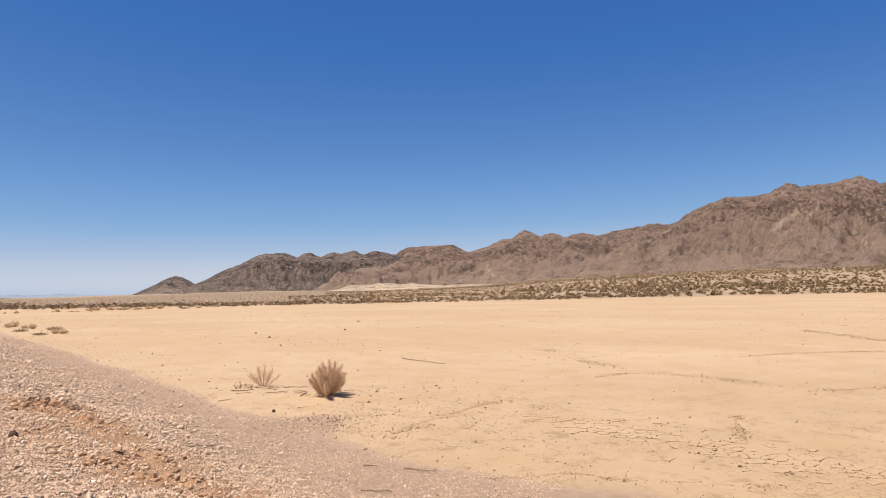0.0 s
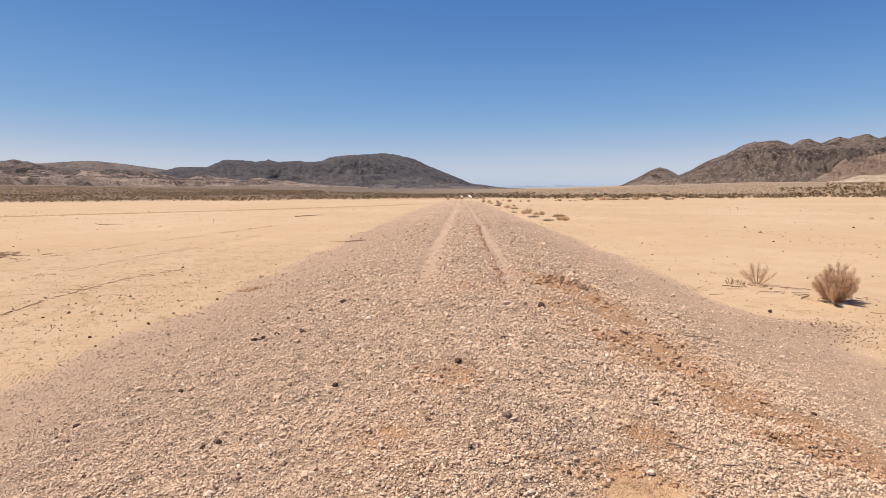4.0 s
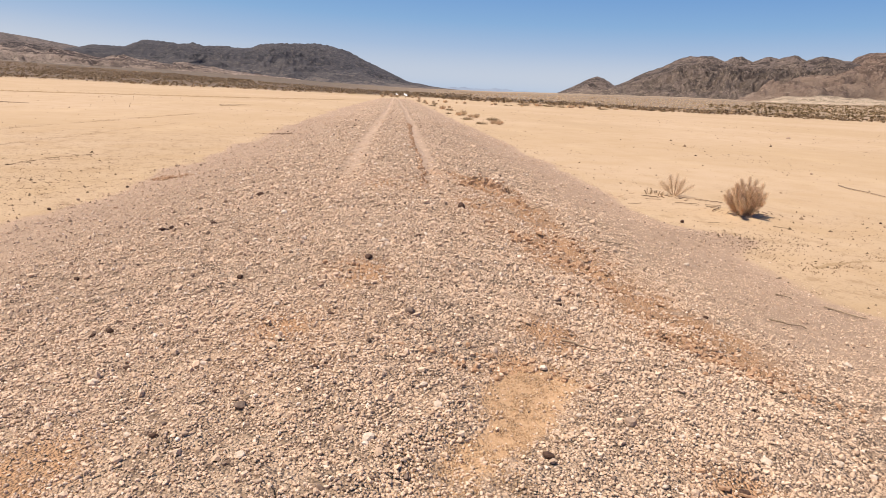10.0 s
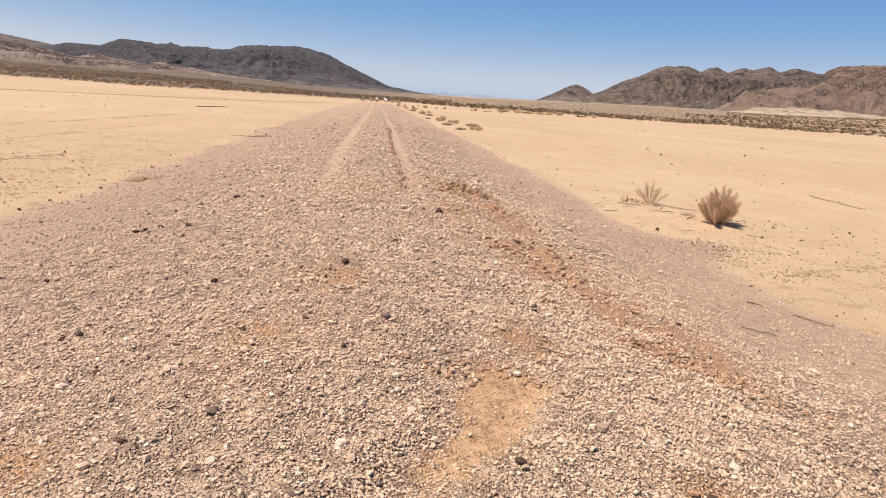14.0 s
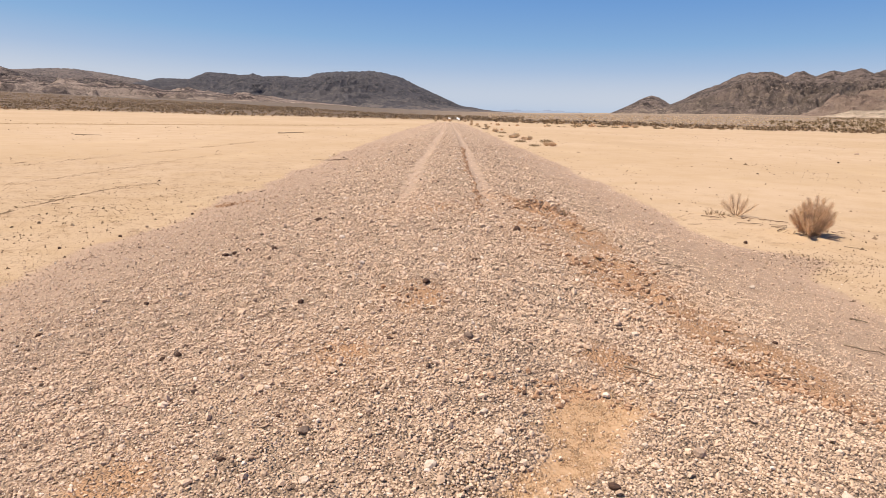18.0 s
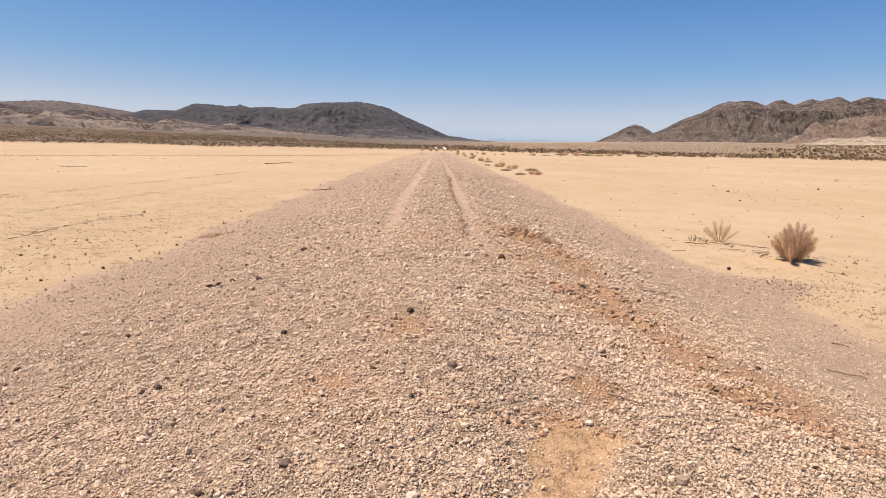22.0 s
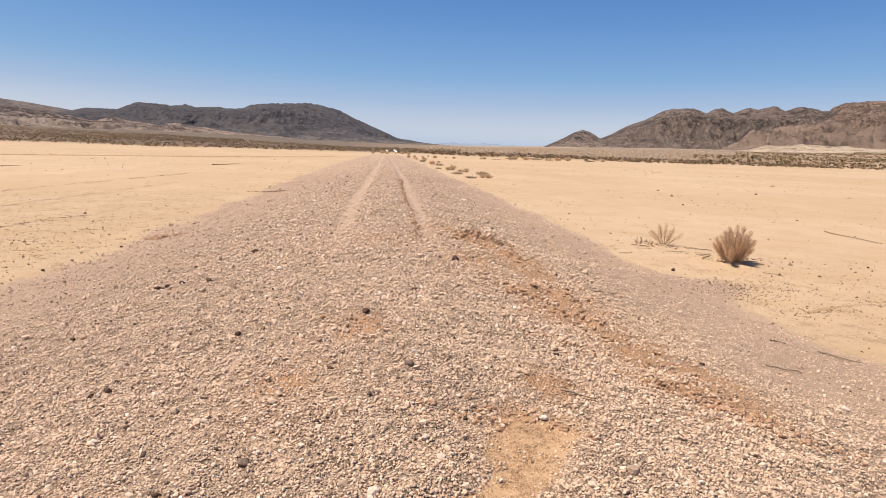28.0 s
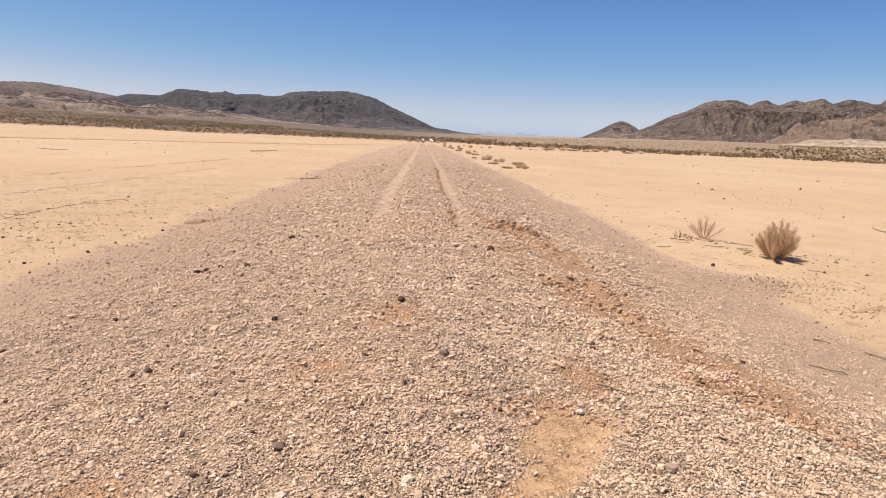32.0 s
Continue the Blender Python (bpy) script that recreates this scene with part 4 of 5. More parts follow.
def rock_mesh(name, size, material, seed, flat_top=0.75):
    bm = bmesh.new()
    bmesh.ops.create_icosphere(bm, subdivisions=2, radius=1)
    rng = random.Random(seed)
    planes = [Vector((rng.gauss(0, 1), rng.gauss(0, 1), rng.gauss(0, 0.8))).normalized() for _ in range(9)]
    stretch = Vector((rng.uniform(0.9, 1.35), rng.uniform(0.7, 1.0), flat_top * rng.uniform(0.75, 1.1)))
    for v in bm.verts:
        for p in planes:
            over = v.co.dot(p) - 0.72
            if over > 0:
                v.co -= p * over
        v.co *= 1 + 0.10 * noise.noise(v.co * 2.3 + Vector((seed, 0, 0)))
        v.co = Vector((v.co.x * stretch.x, v.co.y * stretch.y, v.co.z * stretch.z)) * size
    return mesh_from(name, bm, material)


def rock(x, y, size, material, label, group, seed, sunk=0.25):
    ob = new("rock", rock_mesh("rock", size, material, seed))
    ob.matrix_world = pose(x, y, height(x, y) + size * (0.55 - sunk), 0, 0, seed * 47 % 360)
    return tagged(ob, label, "rock", group)


build_gravel()


def crust_slab(x, y, long, wide, turn, lift, seed):
    """A broken plate of cemented gravel whose near edge stands up off the soil."""
    rng, bm = random.Random(seed), bmesh.new()
    ring = [(long * math.cos(a) * rng.uniform(0.6, 1.2), wide * math.sin(a) * rng.uniform(0.6, 1.2)) for a in (math.tau * k / 10 for k in range(10))]
    top = [bm.verts.new((px, py, 0.005 + rng.uniform(-0.003, 0.003))) for px, py in ring]
    low = [bm.verts.new((px * 0.94, py * 0.94, -0.004 + rng.uniform(-0.002, 0.002))) for px, py in ring]
    peak = bm.verts.new((rng.uniform(-0.2, 0.2) * long, 0, 0.009))
    for k in range(10):
        bm.faces.new((top[k - 1], top[k], peak))
        bm.faces.new((low[k - 1], low[k], top[k], top[k - 1]))
    bm.faces.new(low[::-1])
    ob = new("soil_crust", mesh_from("soil_crust", bm, CLOD))
    ob.matrix_world = pose(x, y, height(x, y) + wide * 0.18, -lift, 0, turn)
    return tagged(ob, "broken tilted slab of reddish soil crust", "soil crust", "broken soil crusts")


for k, (x, y, long, wide, turn, lift) in enumerate([(1.16, 3.09, 0.055, 0.035, 10, 22), (1.26, 3.06, 0.04, 0.03, -20, 18), (1.53, 2.27, 0.06, 0.045, -30, 22), (1.46, 2.31, 0.04, 0.03, -10, 18), (1.40, 2.40, 0.045, 0.03, 5, 16), (2.31, 2.61, 0.05, 0.03, -25, 20),
                                                     (2.04, 4.0, 0.05, 0.035, -25, 22), (2.13, 3.94, 0.06, 0.04, -20, 24), (2.23, 3.86, 0.05, 0.035, -35, 22), (1.96, 4.15, 0.05, 0.035, -30, 20), (2.3, 3.62, 0.05, 0.035, -30, 20), (2.38, 3.47, 0.04, 0.03, -20, 22), (2.05, 4.66, 0.045, 0.035, -40, 20), (2.04, 5.25, 0.05, 0.04, -30, 20), (1.5, 6.75, 0.06, 0.04, -20, 24), (1.9, 6.1, 0.06, 0.045, -30, 22),
                                                     (1.12, 10.25, 0.13, 0.08, -20, 30), (1.24, 10.4, 0.11, 0.08, 25, 26), (1.38, 10.6, 0.12, 0.07, -35, 28), (1.86, 10.9, 0.14, 0.08, -30, 30), (1.98, 10.7, 0.12, 0.08, 15, 26), (2.08, 10.45, 0.11, 0.07, -40, 26), (1.7, 10.3, 0.10, 0.07, -10, 24), (2.2, 7.6, 0.09, 0.06, -25, 26), (2.28, 6.7, 0.09, 0.06, -30, 26), (2.16, 7.2, 0.08, 0.06, 10, 24), (2.27, 5.0, 0.07, 0.05, -30, 26), (2.10, 4.2, 0.07, 0.045, -20, 28), (2.16, 4.1, 0.075, 0.05, -35, 30), (2.26, 4.02, 0.07, 0.045, -15, 28)]):
    crust_slab(x, y, long * 0.72, wide * 0.72, turn, lift, 400 + k)

DARK = "dark brown angular stone lying on the gravel"
for k, (x, y, size) in enumerate([(-1.76, 9.42, 0.055), (-2.46, 7.54, 0.038), (-2.37, 7.58, 0.034), (-2.2, 7.55, 0.034), (-1.85, 7.36, 0.028), (-1.65, 3.98, 0.022), (-1.56, 4.01, 0.028), (-1.57, 4.16, 0.022), (-3.14, 5.11, 0.028), (-2.62, 4.22, 0.022), (-1.85, 3.72, 0.02), (-0.78, 2.54, 0.023), (-0.64, 2.93, 0.018),
                                  # the stone at (1.52, 2.28) stands for the shaded crack under a slab
                                  (0.52, 3.24, 0.020), (0.78, 2.42, 0.026), (1.33, 4.57, 0.028), (-1.0, 4.95, 0.030), (-0.06, 5.2, 0.036), (-0.23, 3.95, 0.024), (-0.22, 3.12, 0.020), (1.52, 2.28, 0.030), (-2.5, 5.6, 0.028), (2.6, 4.9, 0.024), (0.36, 6.2, 0.022), (-0.55, 6.9, 0.02), (-2.9, 4.6, 0.02)]):
    rock(x, y, size * (1.12 if y > 5 else 0.92), DARK_STONE, DARK, "dark stones on the gravel", 100 + k)
rock(0.93, 8.02, 0.058, DARK_STONE, "large dark brown stone at the edge of the rut", "", 140)
rock(0.25, 3.9, 0.035, GREY_STONE, "rounded grey-brown stone on the gravel crest", "", 141, 0.1)
rock(-0.49, 2.75, 0.027, GREY_STONE, "rounded dark grey stone on the gravel crest", "", 142, 0.1)
rock(0.07, 2.44, 0.030, PALE_STONE, "pale whitish stone among the gravel", "", 143)
rock(-0.05, 2.52, 0.025, TAN_STONE, "brownish stone beside the pale stone", "", 144)
rock(1.23, 2.75, 0.032, TAN_STONE, "yellowish tan stone among the gravel", "", 145)
PALE = "small pale stone lying in the gravel"
for k, (x, y, size) in enumerate([(1.43, 2.66, 0.018), (1.52, 2.6, 0.018), (1.58, 2.62, 0.016), (1.78, 2.56, 0.022), (1.99, 3.0, 0.022), (1.77, 2.56, 0.024), (2.18, 2.67, 0.03), (2.3, 2.6, 0.024), (0.3, 2.95, 0.022), (0.36, 2.75, 0.025), (1.42, 4.5, 0.03), (0.05, 5.9, 0.032), (-0.02, 6.5, 0.036), (1.0, 2.62, 0.02), (-1.3, 3.2, 0.022), (-0.7, 3.5, 0.02), (2.9, 3.3, 0.026), (3.3, 4.2, 0.03), (-0.4, 2.35, 0.024), (3.6, 7.5, 0.04)]):
    rock(x, y, size, PALE_STONE, PALE, "pale stones on the gravel", 200 + k)
for k, (x, y, size) in enumerate([(2.11, 3.93, 0.034), (2.22, 3.86, 0.03), (2.02, 4.0, 0.024), (1.85, 8.0, 0.045), (2.1, 7.6, 0.04), (2.07, 5.7, 0.035), (2.2, 5.5, 0.03), (1.45, 11.2, 0.06), (1.75, 10.9, 0.07), (2.0, 10.8, 0.05), (1.3, 11.0, 0.05), (1.6, 11.3, 0.06)]):
    rock(x, y, size * 0.75, CLOD, "reddish-brown clod of hardened soil", "soil clods on the shoulder", 250 + k, 0.25)
for k, (x, y, size) in enumerate([(7.95, 3.5, 0.035), (7.5, 3.9, 0.025), (-4.86, 9.88, 0.032), (-4.87, 10.78, 0.03), (5.0, 10.9, 0.05), (-4.65, 12.17, 0.034), (-4.81, 15.35, 0.05), (-5.27, 8.99, 0.03), (9.0, 11.5, 0.03), (13, 20, 0.05), (11.5, 25, 0.05), (19, 33, 0.07)]):
    rock(x, y, size, DARK_STONE if k % 3 else TAN_STONE, "brown stone lying on the lake bed clay", "stones on the lake bed", 300 + k)

rock(25.3, 42.1, 0.15, TAN_STONE, "flat brown boulder lying alone on the lake bed", "", 340, 0.45)


# ---- sticks ----
def tube(bm, points, radii, sides=6):
    rings = []
    for k, p in enumerate(points):
        p = Vector(p)
        way = (Vector(points[min(k + 1, len(points) - 1)]) - Vector(points[max(k - 1, 0)])).normalized()
        side = way.orthogonal().normalized()
        up = way.cross(side)
        rings.append([bm.verts.new(p + radii[k] * (math.cos(a) * side + math.sin(a) * up)) for a in (2 * math.pi * j / sides for j in range(sides))])
    for a, b in zip(rings, rings[1:]):
        for j in range(sides):
            bm.faces.new((a[j], a[(j + 1) % sides], b[(j + 1) % sides], b[j]))
    bm.faces.new(rings[0][::-1])
    bm.faces.new(rings[-1])


def stick(x0, y0, x1, y1, radius, seed, label, lift=0.01):
    rng, bm, pts = random.Random(seed), bmesh.new(), []
    for k in range(7):
        t = k / 6
        x, y = x0 + (x1 - x0) * t + rng.uniform(-1, 1) * radius * 1.2, y0 + (y1 - y0) * t + rng.uniform(-1, 1) * radius * 1.2
        pts.append((x, y, height(x, y) + lift + radius * (0.8 + rng.uniform(0, 0.6))))
    tube(bm, pts, [radius * (1.0 - 0.45 * k / 6) * rng.uniform(0.85, 1.15) for k in range(7)])
    ob = new("stick", mesh_from("stick", bm, WOOD, False))
    tagged(ob, label, "stick", "fallen sticks")
    return ob


for k, (a, b, c, d, r) in enumerate([(1.13, 3.69, 1.34, 3.64, 0.008), (3.40, 5.36, 3.70, 5.28, 0.009), (4.52, 6.28, 4.72, 5.92, 0.010), (4.20, 6.60, 4.28, 6.46, 0.012), (2.6, 7.9, 2.95, 7.95, 0.008), (2.0, 9.6, 2.3, 9.4, 0.009)]):
    stick(a, b, c, d, r, 500 + k, "thin weathered grey-brown stick on the gravel")
for k, (a, b, c, d, r) in enumerate([(11.92, 17.1, 11.86, 14.8, 0.015), (5.7, 12.9, 6.0, 12.8, 0.008), (6.4, 13.3, 6.8, 13.15, 0.009), (5.2, 13.5, 5.5, 13.3, 0.012), (5.9, 11.7, 6.15, 11.9, 0.016), (6.0, 12.02, 6.22, 12.12, 0.007), (6.05, 12.3, 6.3, 12.2, 0.007), (6.22, 12.72, 6.5, 12.6, 0.008), (5.95, 12.84, 6.1, 12.8, 0.009), (4.66, 12.68, 4.95, 12.72, 0.008), (5.45, 10.92, 5.66, 10.88, 0.006), (6.5, 10.72, 6.75, 10.6, 0.006), (6.55, 11.25, 6.85, 11.3, 0.008), (6.15, 11.33, 6.4, 11.24, 0.008), (5.2, 13.2, 5.5, 13.1, 0.007), (-12.9, 50.2, -11.6, 53, 0.035), (-22.5, 40.0, -21.0, 40.2, 0.02)]):
    stick(a, b, c, d, r, 520 + k, "dry bleached stick lying on the lake bed")


# ---- shrubs ----
def shrub_parts(high, wide, stems, twigs, leaves, seed, leaf=0.02, thick=0.012, split=False, loose=0.55, droop=0.45, wood=None):
    """Stems and fine foliage of a dry shrub that stands on the origin."""
    rng = random.Random(seed)
    made, tips = [], []
    bm = bmesh.new()
    for number in range(stems):
        if split and number:
            made.append((mesh_from("stem", bm, wood or DRY_STEM), mesh_from("twigs", fine_bm, wood or DRY_STEM)))
            bm = bmesh.new()
        fine_bm = bmesh.new() if split else bm
        a, out = rng.uniform(0, 2 * math.pi), rng.uniform(0.05, 1.0) ** 0.7
        top = high * rng.uniform(0.62, 1.0) * (1 - droop * out * out)
        end = Vector((math.cos(a) * out * wide / 2 * rng.uniform(0.8, 1.05), math.sin(a) * out * wide / 2 * rng.uniform(0.8, 1.05), top))
        foot = Vector((math.cos(a) * 0.05 * wide, math.sin(a) * 0.05 * wide, -0.02))
        bend = foot.lerp(end, 0.5) + Vector((math.cos(a), math.sin(a), -0.4)) * out * 0.10 * wide
        pts = [foot, foot.lerp(bend, 0.6) , bend, bend.lerp(end, 0.55) + Vector((rng.uniform(-1, 1), rng.uniform(-1, 1), 0)) * 0.02 * wide, end]
        tube(bm, pts, [thick, thick * 0.8, thick * 0.6, thick * 0.4, thick * 0.2], 4)
        for _ in range(twigs):
            t = rng.uniform(0.3, 1.0)
            p = bend.lerp(end, (t - 0.5) * 2) if t > 0.5 else foot.lerp(bend, t * 2)
            q = p + Vector((rng.gauss(0, 0.5) + math.cos(a) * 0.4, rng.gauss(0, 0.5) + math.sin(a) * 0.4, rng.uniform(0.3, 1.3))).normalized() * rng.uniform(0.10, 0.24) * high
            q.z = max(q.z, 0.03)
            tube(fine_bm, [p, p.lerp(q, 0.5) + Vector((rng.uniform(-1, 1), rng.uniform(-1, 1), 0.4)) * 0.012 * high, q], [thick * 0.35, thick * 0.26, thick * 0.12], 3)
            tips.append((p, q))
    made.append((mesh_from("stem" if split else "branchwork", bm, wood or DRY_STEM), mesh_from("twigs", fine_bm, wood or DRY_STEM) if split else None))
    nrng = np.random.default_rng(seed)
    pick = nrng.integers(0, len(tips), leaves)
    p, q = np.array([tips[k][0] for k in pick]), np.array([tips[k][1] for k in pick])
    t = nrng.uniform(0.2, 1.1, (leaves, 1)) ** (0.6 if split else 1.0)
    at = p + (q - p) * t + nrng.normal(0, 0.014 * high, (leaves, 3))
    way = (q - p) / np.linalg.norm(q - p, axis=1, keepdims=True) + nrng.normal(0, loose, (leaves, 3))
    way /= np.linalg.norm(way, axis=1, keepdims=True)
    side = np.cross(way, nrng.normal(0, 1, (leaves, 3)))
    side /= np.linalg.norm(side, axis=1, keepdims=True)
    size = leaf * nrng.uniform(0.6, 1.5, (leaves, 1))
    v = np.stack([at - side * size * 0.13, at + side * size * 0.13, at + way * size * 2.0], 1)
    v[..., 2] = np.maximum(v[..., 2], 0.005)
    return made, v.reshape(-1, 3), np.arange(leaves * 3).reshape(-1, 3)


def shrub(name, high, wide, stems, twigs, leaves, seed, material, label, group="", leaf=0.02, thick=0.012, split=False, loose=0.55, droop=0.45, wood=None):
    top = new(name)
    made, v, f = shrub_parts(high, wide, stems, twigs, leaves, seed, leaf, thick, split, loose, droop, wood)
    for me, twig in made:
        stem = part(me.name.split(".")[0], me, top)
        if twig:
            part("twigs", twig, stem)
    part("foliage", mesh_of("foliage", v, f, material), top)
    return tagged(top, label, "shrub", group)


def stand(ob, x, y, turn=0.0):
    ob.matrix_world = pose(x, y, height(x, y) - 0.01, 0, 0, turn)
    return ob


def plume_shrub(name, high, wide, plumes, leaves, seed, material, label, group="", leaf=0.022, fat=0.075, thick=0.008, split=True, start=0.3, root=0.035):
    """A dry shrub whose stems fan out of one root, each ending in a feathery plume."""
    rng, nrng = random.Random(seed), np.random.default_rng(seed)
    top = new(name)
    wood_bm, soft = bmesh.new(), []
    for k in range(plumes):
        a, out = 2.399963 * k + rng.uniform(-0.4, 0.4), ((k + 0.5) / plumes) ** 0.5 * rng.uniform(0.85, 1.0)
        end = Vector((math.cos(a) * out * wide / 2, math.sin(a) * out * wide / 2, high * (1 - 0.70 * out**2.4) * rng.uniform(0.72, 1.0)))
        foot = Vector((math.cos(a) * root * out * wide, math.sin(a) * root * out * wide, -0.02))
        bend = foot.lerp(end, 0.5) + Vector((math.cos(a), math.sin(a), -0.5)) * out * 0.03 * wide
        line = [foot.lerp(bend, t).lerp(bend.lerp(end, t), t) for t in (0, 0.25, 0.5, 0.75, 1.0)]
        if split:
            wood_bm = bmesh.new()
        tube(wood_bm, line, [thick, thick * 0.85, thick * 0.65, thick * 0.45, thick * 0.2], 5)
        twig_bm = bmesh.new() if split else wood_bm
        for _ in range(9 if split else 3):
            t = rng.uniform(start * 0.8, 0.95)
            p = foot.lerp(bend, t).lerp(bend.lerp(end, t), t)
            way = ((end - bend).normalized() * 1.1 + Vector((rng.gauss(0, 0.5), rng.gauss(0, 0.5), rng.uniform(0, 0.5)))).normalized()
            q = p + way * rng.uniform(0.14, 0.28) * high
            q.z = max(q.z, 0.03)
            tube(twig_bm, [p, p.lerp(q, 0.5) + Vector((rng.uniform(-1, 1), rng.uniform(-1, 1), 0.4)) * 0.012 * high, q], [thick * 0.34, thick * 0.24, thick * 0.1], 3)
        t = start + (1.06 - start) * nrng.uniform(0, 1, (leaves, 1)) ** 0.8
        f, b, e = (np.array(v) for v in (foot, bend, end))
        spine = f * (1 - t) ** 2 + 2 * b * t * (1 - t) + e * t * t
        axis = 2 * (1 - t) * (b - f) + 2 * t * (e - b)
        axis /= np.linalg.norm(axis, axis=1, keepdims=True)
        u = np.clip((t - start) / (1.06 - start), 0, 1)
        at = spine + nrng.normal(0, 1, (leaves, 3)) * fat * high * (0.35 + 0.9 * u * (1.25 - u))
        way = axis + nrng.normal(0, 0.42, (leaves, 3))
        way /= np.linalg.norm(way, axis=1, keepdims=True)
        side = np.cross(way, nrng.normal(0, 1, (leaves, 3)))
        side /= np.linalg.norm(side, axis=1, keepdims=True)
        size = leaf * nrng.uniform(0.6, 1.5, (leaves, 1))
        v = np.stack([at - side * size * 0.14, at + side * size * 0.14, at + way * size * 2.0], 1)
        v[..., 2] = np.maximum(v[..., 2], 0.006)
        soft.append(v.reshape(-1, 3))
        if split:
            stem = part("stem", mesh_from("stem", wood_bm, DRY_STEM), top)
            tagged(part("twigs", mesh_from("twigs", twig_bm, DRY_STEM), stem), kind="stuff")
            tagged(part("plume", mesh_of("plume", soft[-1], np.arange(leaves * 3).reshape(-1, 3), material), stem), kind="stuff")
    if not split:
        part("branchwork", mesh_from("branchwork", wood_bm, DRY_STEM), top)
        v = np.concatenate(soft)
        part("foliage", mesh_of("foliage", v, np.arange(len(v)).reshape(-1, 3), material), top)
    return tagged(top, label, "shrub", group)


def litter(x, y, long, wide, count, seed, label, turn=0.0, group=""):
    """Dead twigs lying loose and all but flat on the ground, most of them one way."""
    rng, bm = random.Random(seed), bmesh.new()
    for _ in range(count):
        px, py = rng.gauss(0, long * 0.28), rng.gauss(0, wide * 0.28)
        a, half = rng.gauss(0, 0.55), rng.uniform(0.05, 0.16) * (long + wide) * 0.35
        pts = []
        for s in (-1, -0.3, 0.4, 1):
            qx, qy = px + math.cos(a) * half * s, py + math.sin(a) * half * s + rng.uniform(-0.1, 0.1) * half
            wx, wy = x + math.cos(radians(turn)) * qx - math.sin(radians(turn)) * qy, y + math.sin(radians(turn)) * qx + math.cos(radians(turn)) * qy
            pts.append((wx - x, wy - y, height(wx, wy) - height(x, y) + rng.uniform(0.008, 0.05)))
        thick = rng.uniform(0.003, 0.008) * (1 + 0.02 * math.hypot(x, y))
        tube(bm, pts, [thick, thick, thick * 0.8, thick * 0.4], 4)
    top = new("dead_brush")
    top.location = (x, y, height(x, y))
    tagged(part("twigs", mesh_from("twigs", bm, DARK_TWIG), top), kind="stuff")
    return tagged(top, label, "dead brush", group)


stand(plume_shrub("desert_shrub", 0.70, 0.84, 26, 1250, 7, DRY_LEAF, "large dry straw-brown shrub standing on the lake bed", "", 0.015, 0.047, 0.009, True, 0.2, 0.11), 6.34, 11.46, 20)
stand(plume_shrub("desert_shrub", 0.44, 0.84, 13, 620, 11, DRY_LEAF, "small sparse leafless shrub with brittle branches", "", 0.010, 0.105, 0.008, True, 0.45), 6.02, 13.75, 50)
stand(shrub("dead_brush", 0.14, 0.55, 12, 5, 260, 12, GREY_LEAF, "low dark dead brush lying beside the small shrub", "", 0.02, 0.008, False, 0.9, 0.6, DARK_TWIG), 5.55, 13.75, 10)
litter(-14.9, 20.4, 3.2, 1.7, 90, 13, "flattened heap of dead brush on the lake bed", 100)
litter(-4.4, 25.5, 1.3, 0.5, 40, 14, "flat litter of dead twigs at the embankment foot", -10)
# besides dead wood, these twigs make the shrub's shadow darker and browner
litter(6.45, 11.55, 0.9, 0.5, 26, 16, "dead twigs that also deepen the shadow under the large shrub", 10)
litter(6.0, 13.3, 1.6, 0.5, 14, 15, "dead twigs strewn round the shrubs on the lake bed", -15)
for x, y, w in [(1.31, 10.87, 0.45), (1.82, 10.5, 0.4), (1.45, 11.15, 0.5)]:
    stand(shrub("dead_brush", 0.07, w, 20, 4, 60, int(x * 100), GREY_LEAF, "small dark tangle of dead twigs on the broken mound", "dead twigs on the shoulder", 0.02, 0.007, False, 0.9, 0.75, DARK_TWIG), x, y, x * 90)
kinds = [plume_shrub("dry_shrub", 0.40, 0.95, 22, 130, 21, DRY_LEAF, "dry straw-coloured shrub on the lake bed edge", "shrubs beside the embankment", 0.036, 0.11, 0.010, False, 0.2),
         plume_shrub("dry_shrub", 0.46, 0.85, 18, 130, 22, STRAW_LEAF, "pale straw dry shrub on the lake bed edge", "shrubs beside the embankment", 0.036, 0.11, 0.010, False, 0.2),
         plume_shrub("dry_shrub", 0.20, 1.2, 18, 90, 23, GREY_LEAF, "low sprawling dead brush on the lake bed edge", "shrubs beside the embankment", 0.036, 0.2, 0.012, False, 0.2)]
rng = random.Random(9)
spots = [(4.83, 54.2, 0), (5.25, 54.9, 1), (5.92, 51.0, 1), (5.55, 51.8, 0), (4.82, 46.9, 2), (5.22, 41.6, 2), (6.38, 42.3, 0), (6.05, 42.6, 1), (4.19, 56.7, 2), (6.69, 47.7, 2), (4.53, 70.1, 0), (4.9, 66.0, 2), (4.37, 83.6, 1), (3.9, 79.0, 2), (5.6, 76.0, 0), (3.56, 88.7, 0), (4.7, 90.5, 2), (2.79, 99.8, 1), (3.4, 95.0, 2), (3.81, 102.8, 0), (4.9, 98.0, 1), (5.3, 108.0, 2), (6.4, 112.0, 1),
         (7.0, 103.6, 0), (8.6, 102.3, 1), (9.9, 103.3, 0), (14.4, 105.4, 0), (14.9, 105.0, 1), (16.5, 104.8, 2), (17.4, 105.2, 2), (18.9, 104.0, 0)]
used = set()
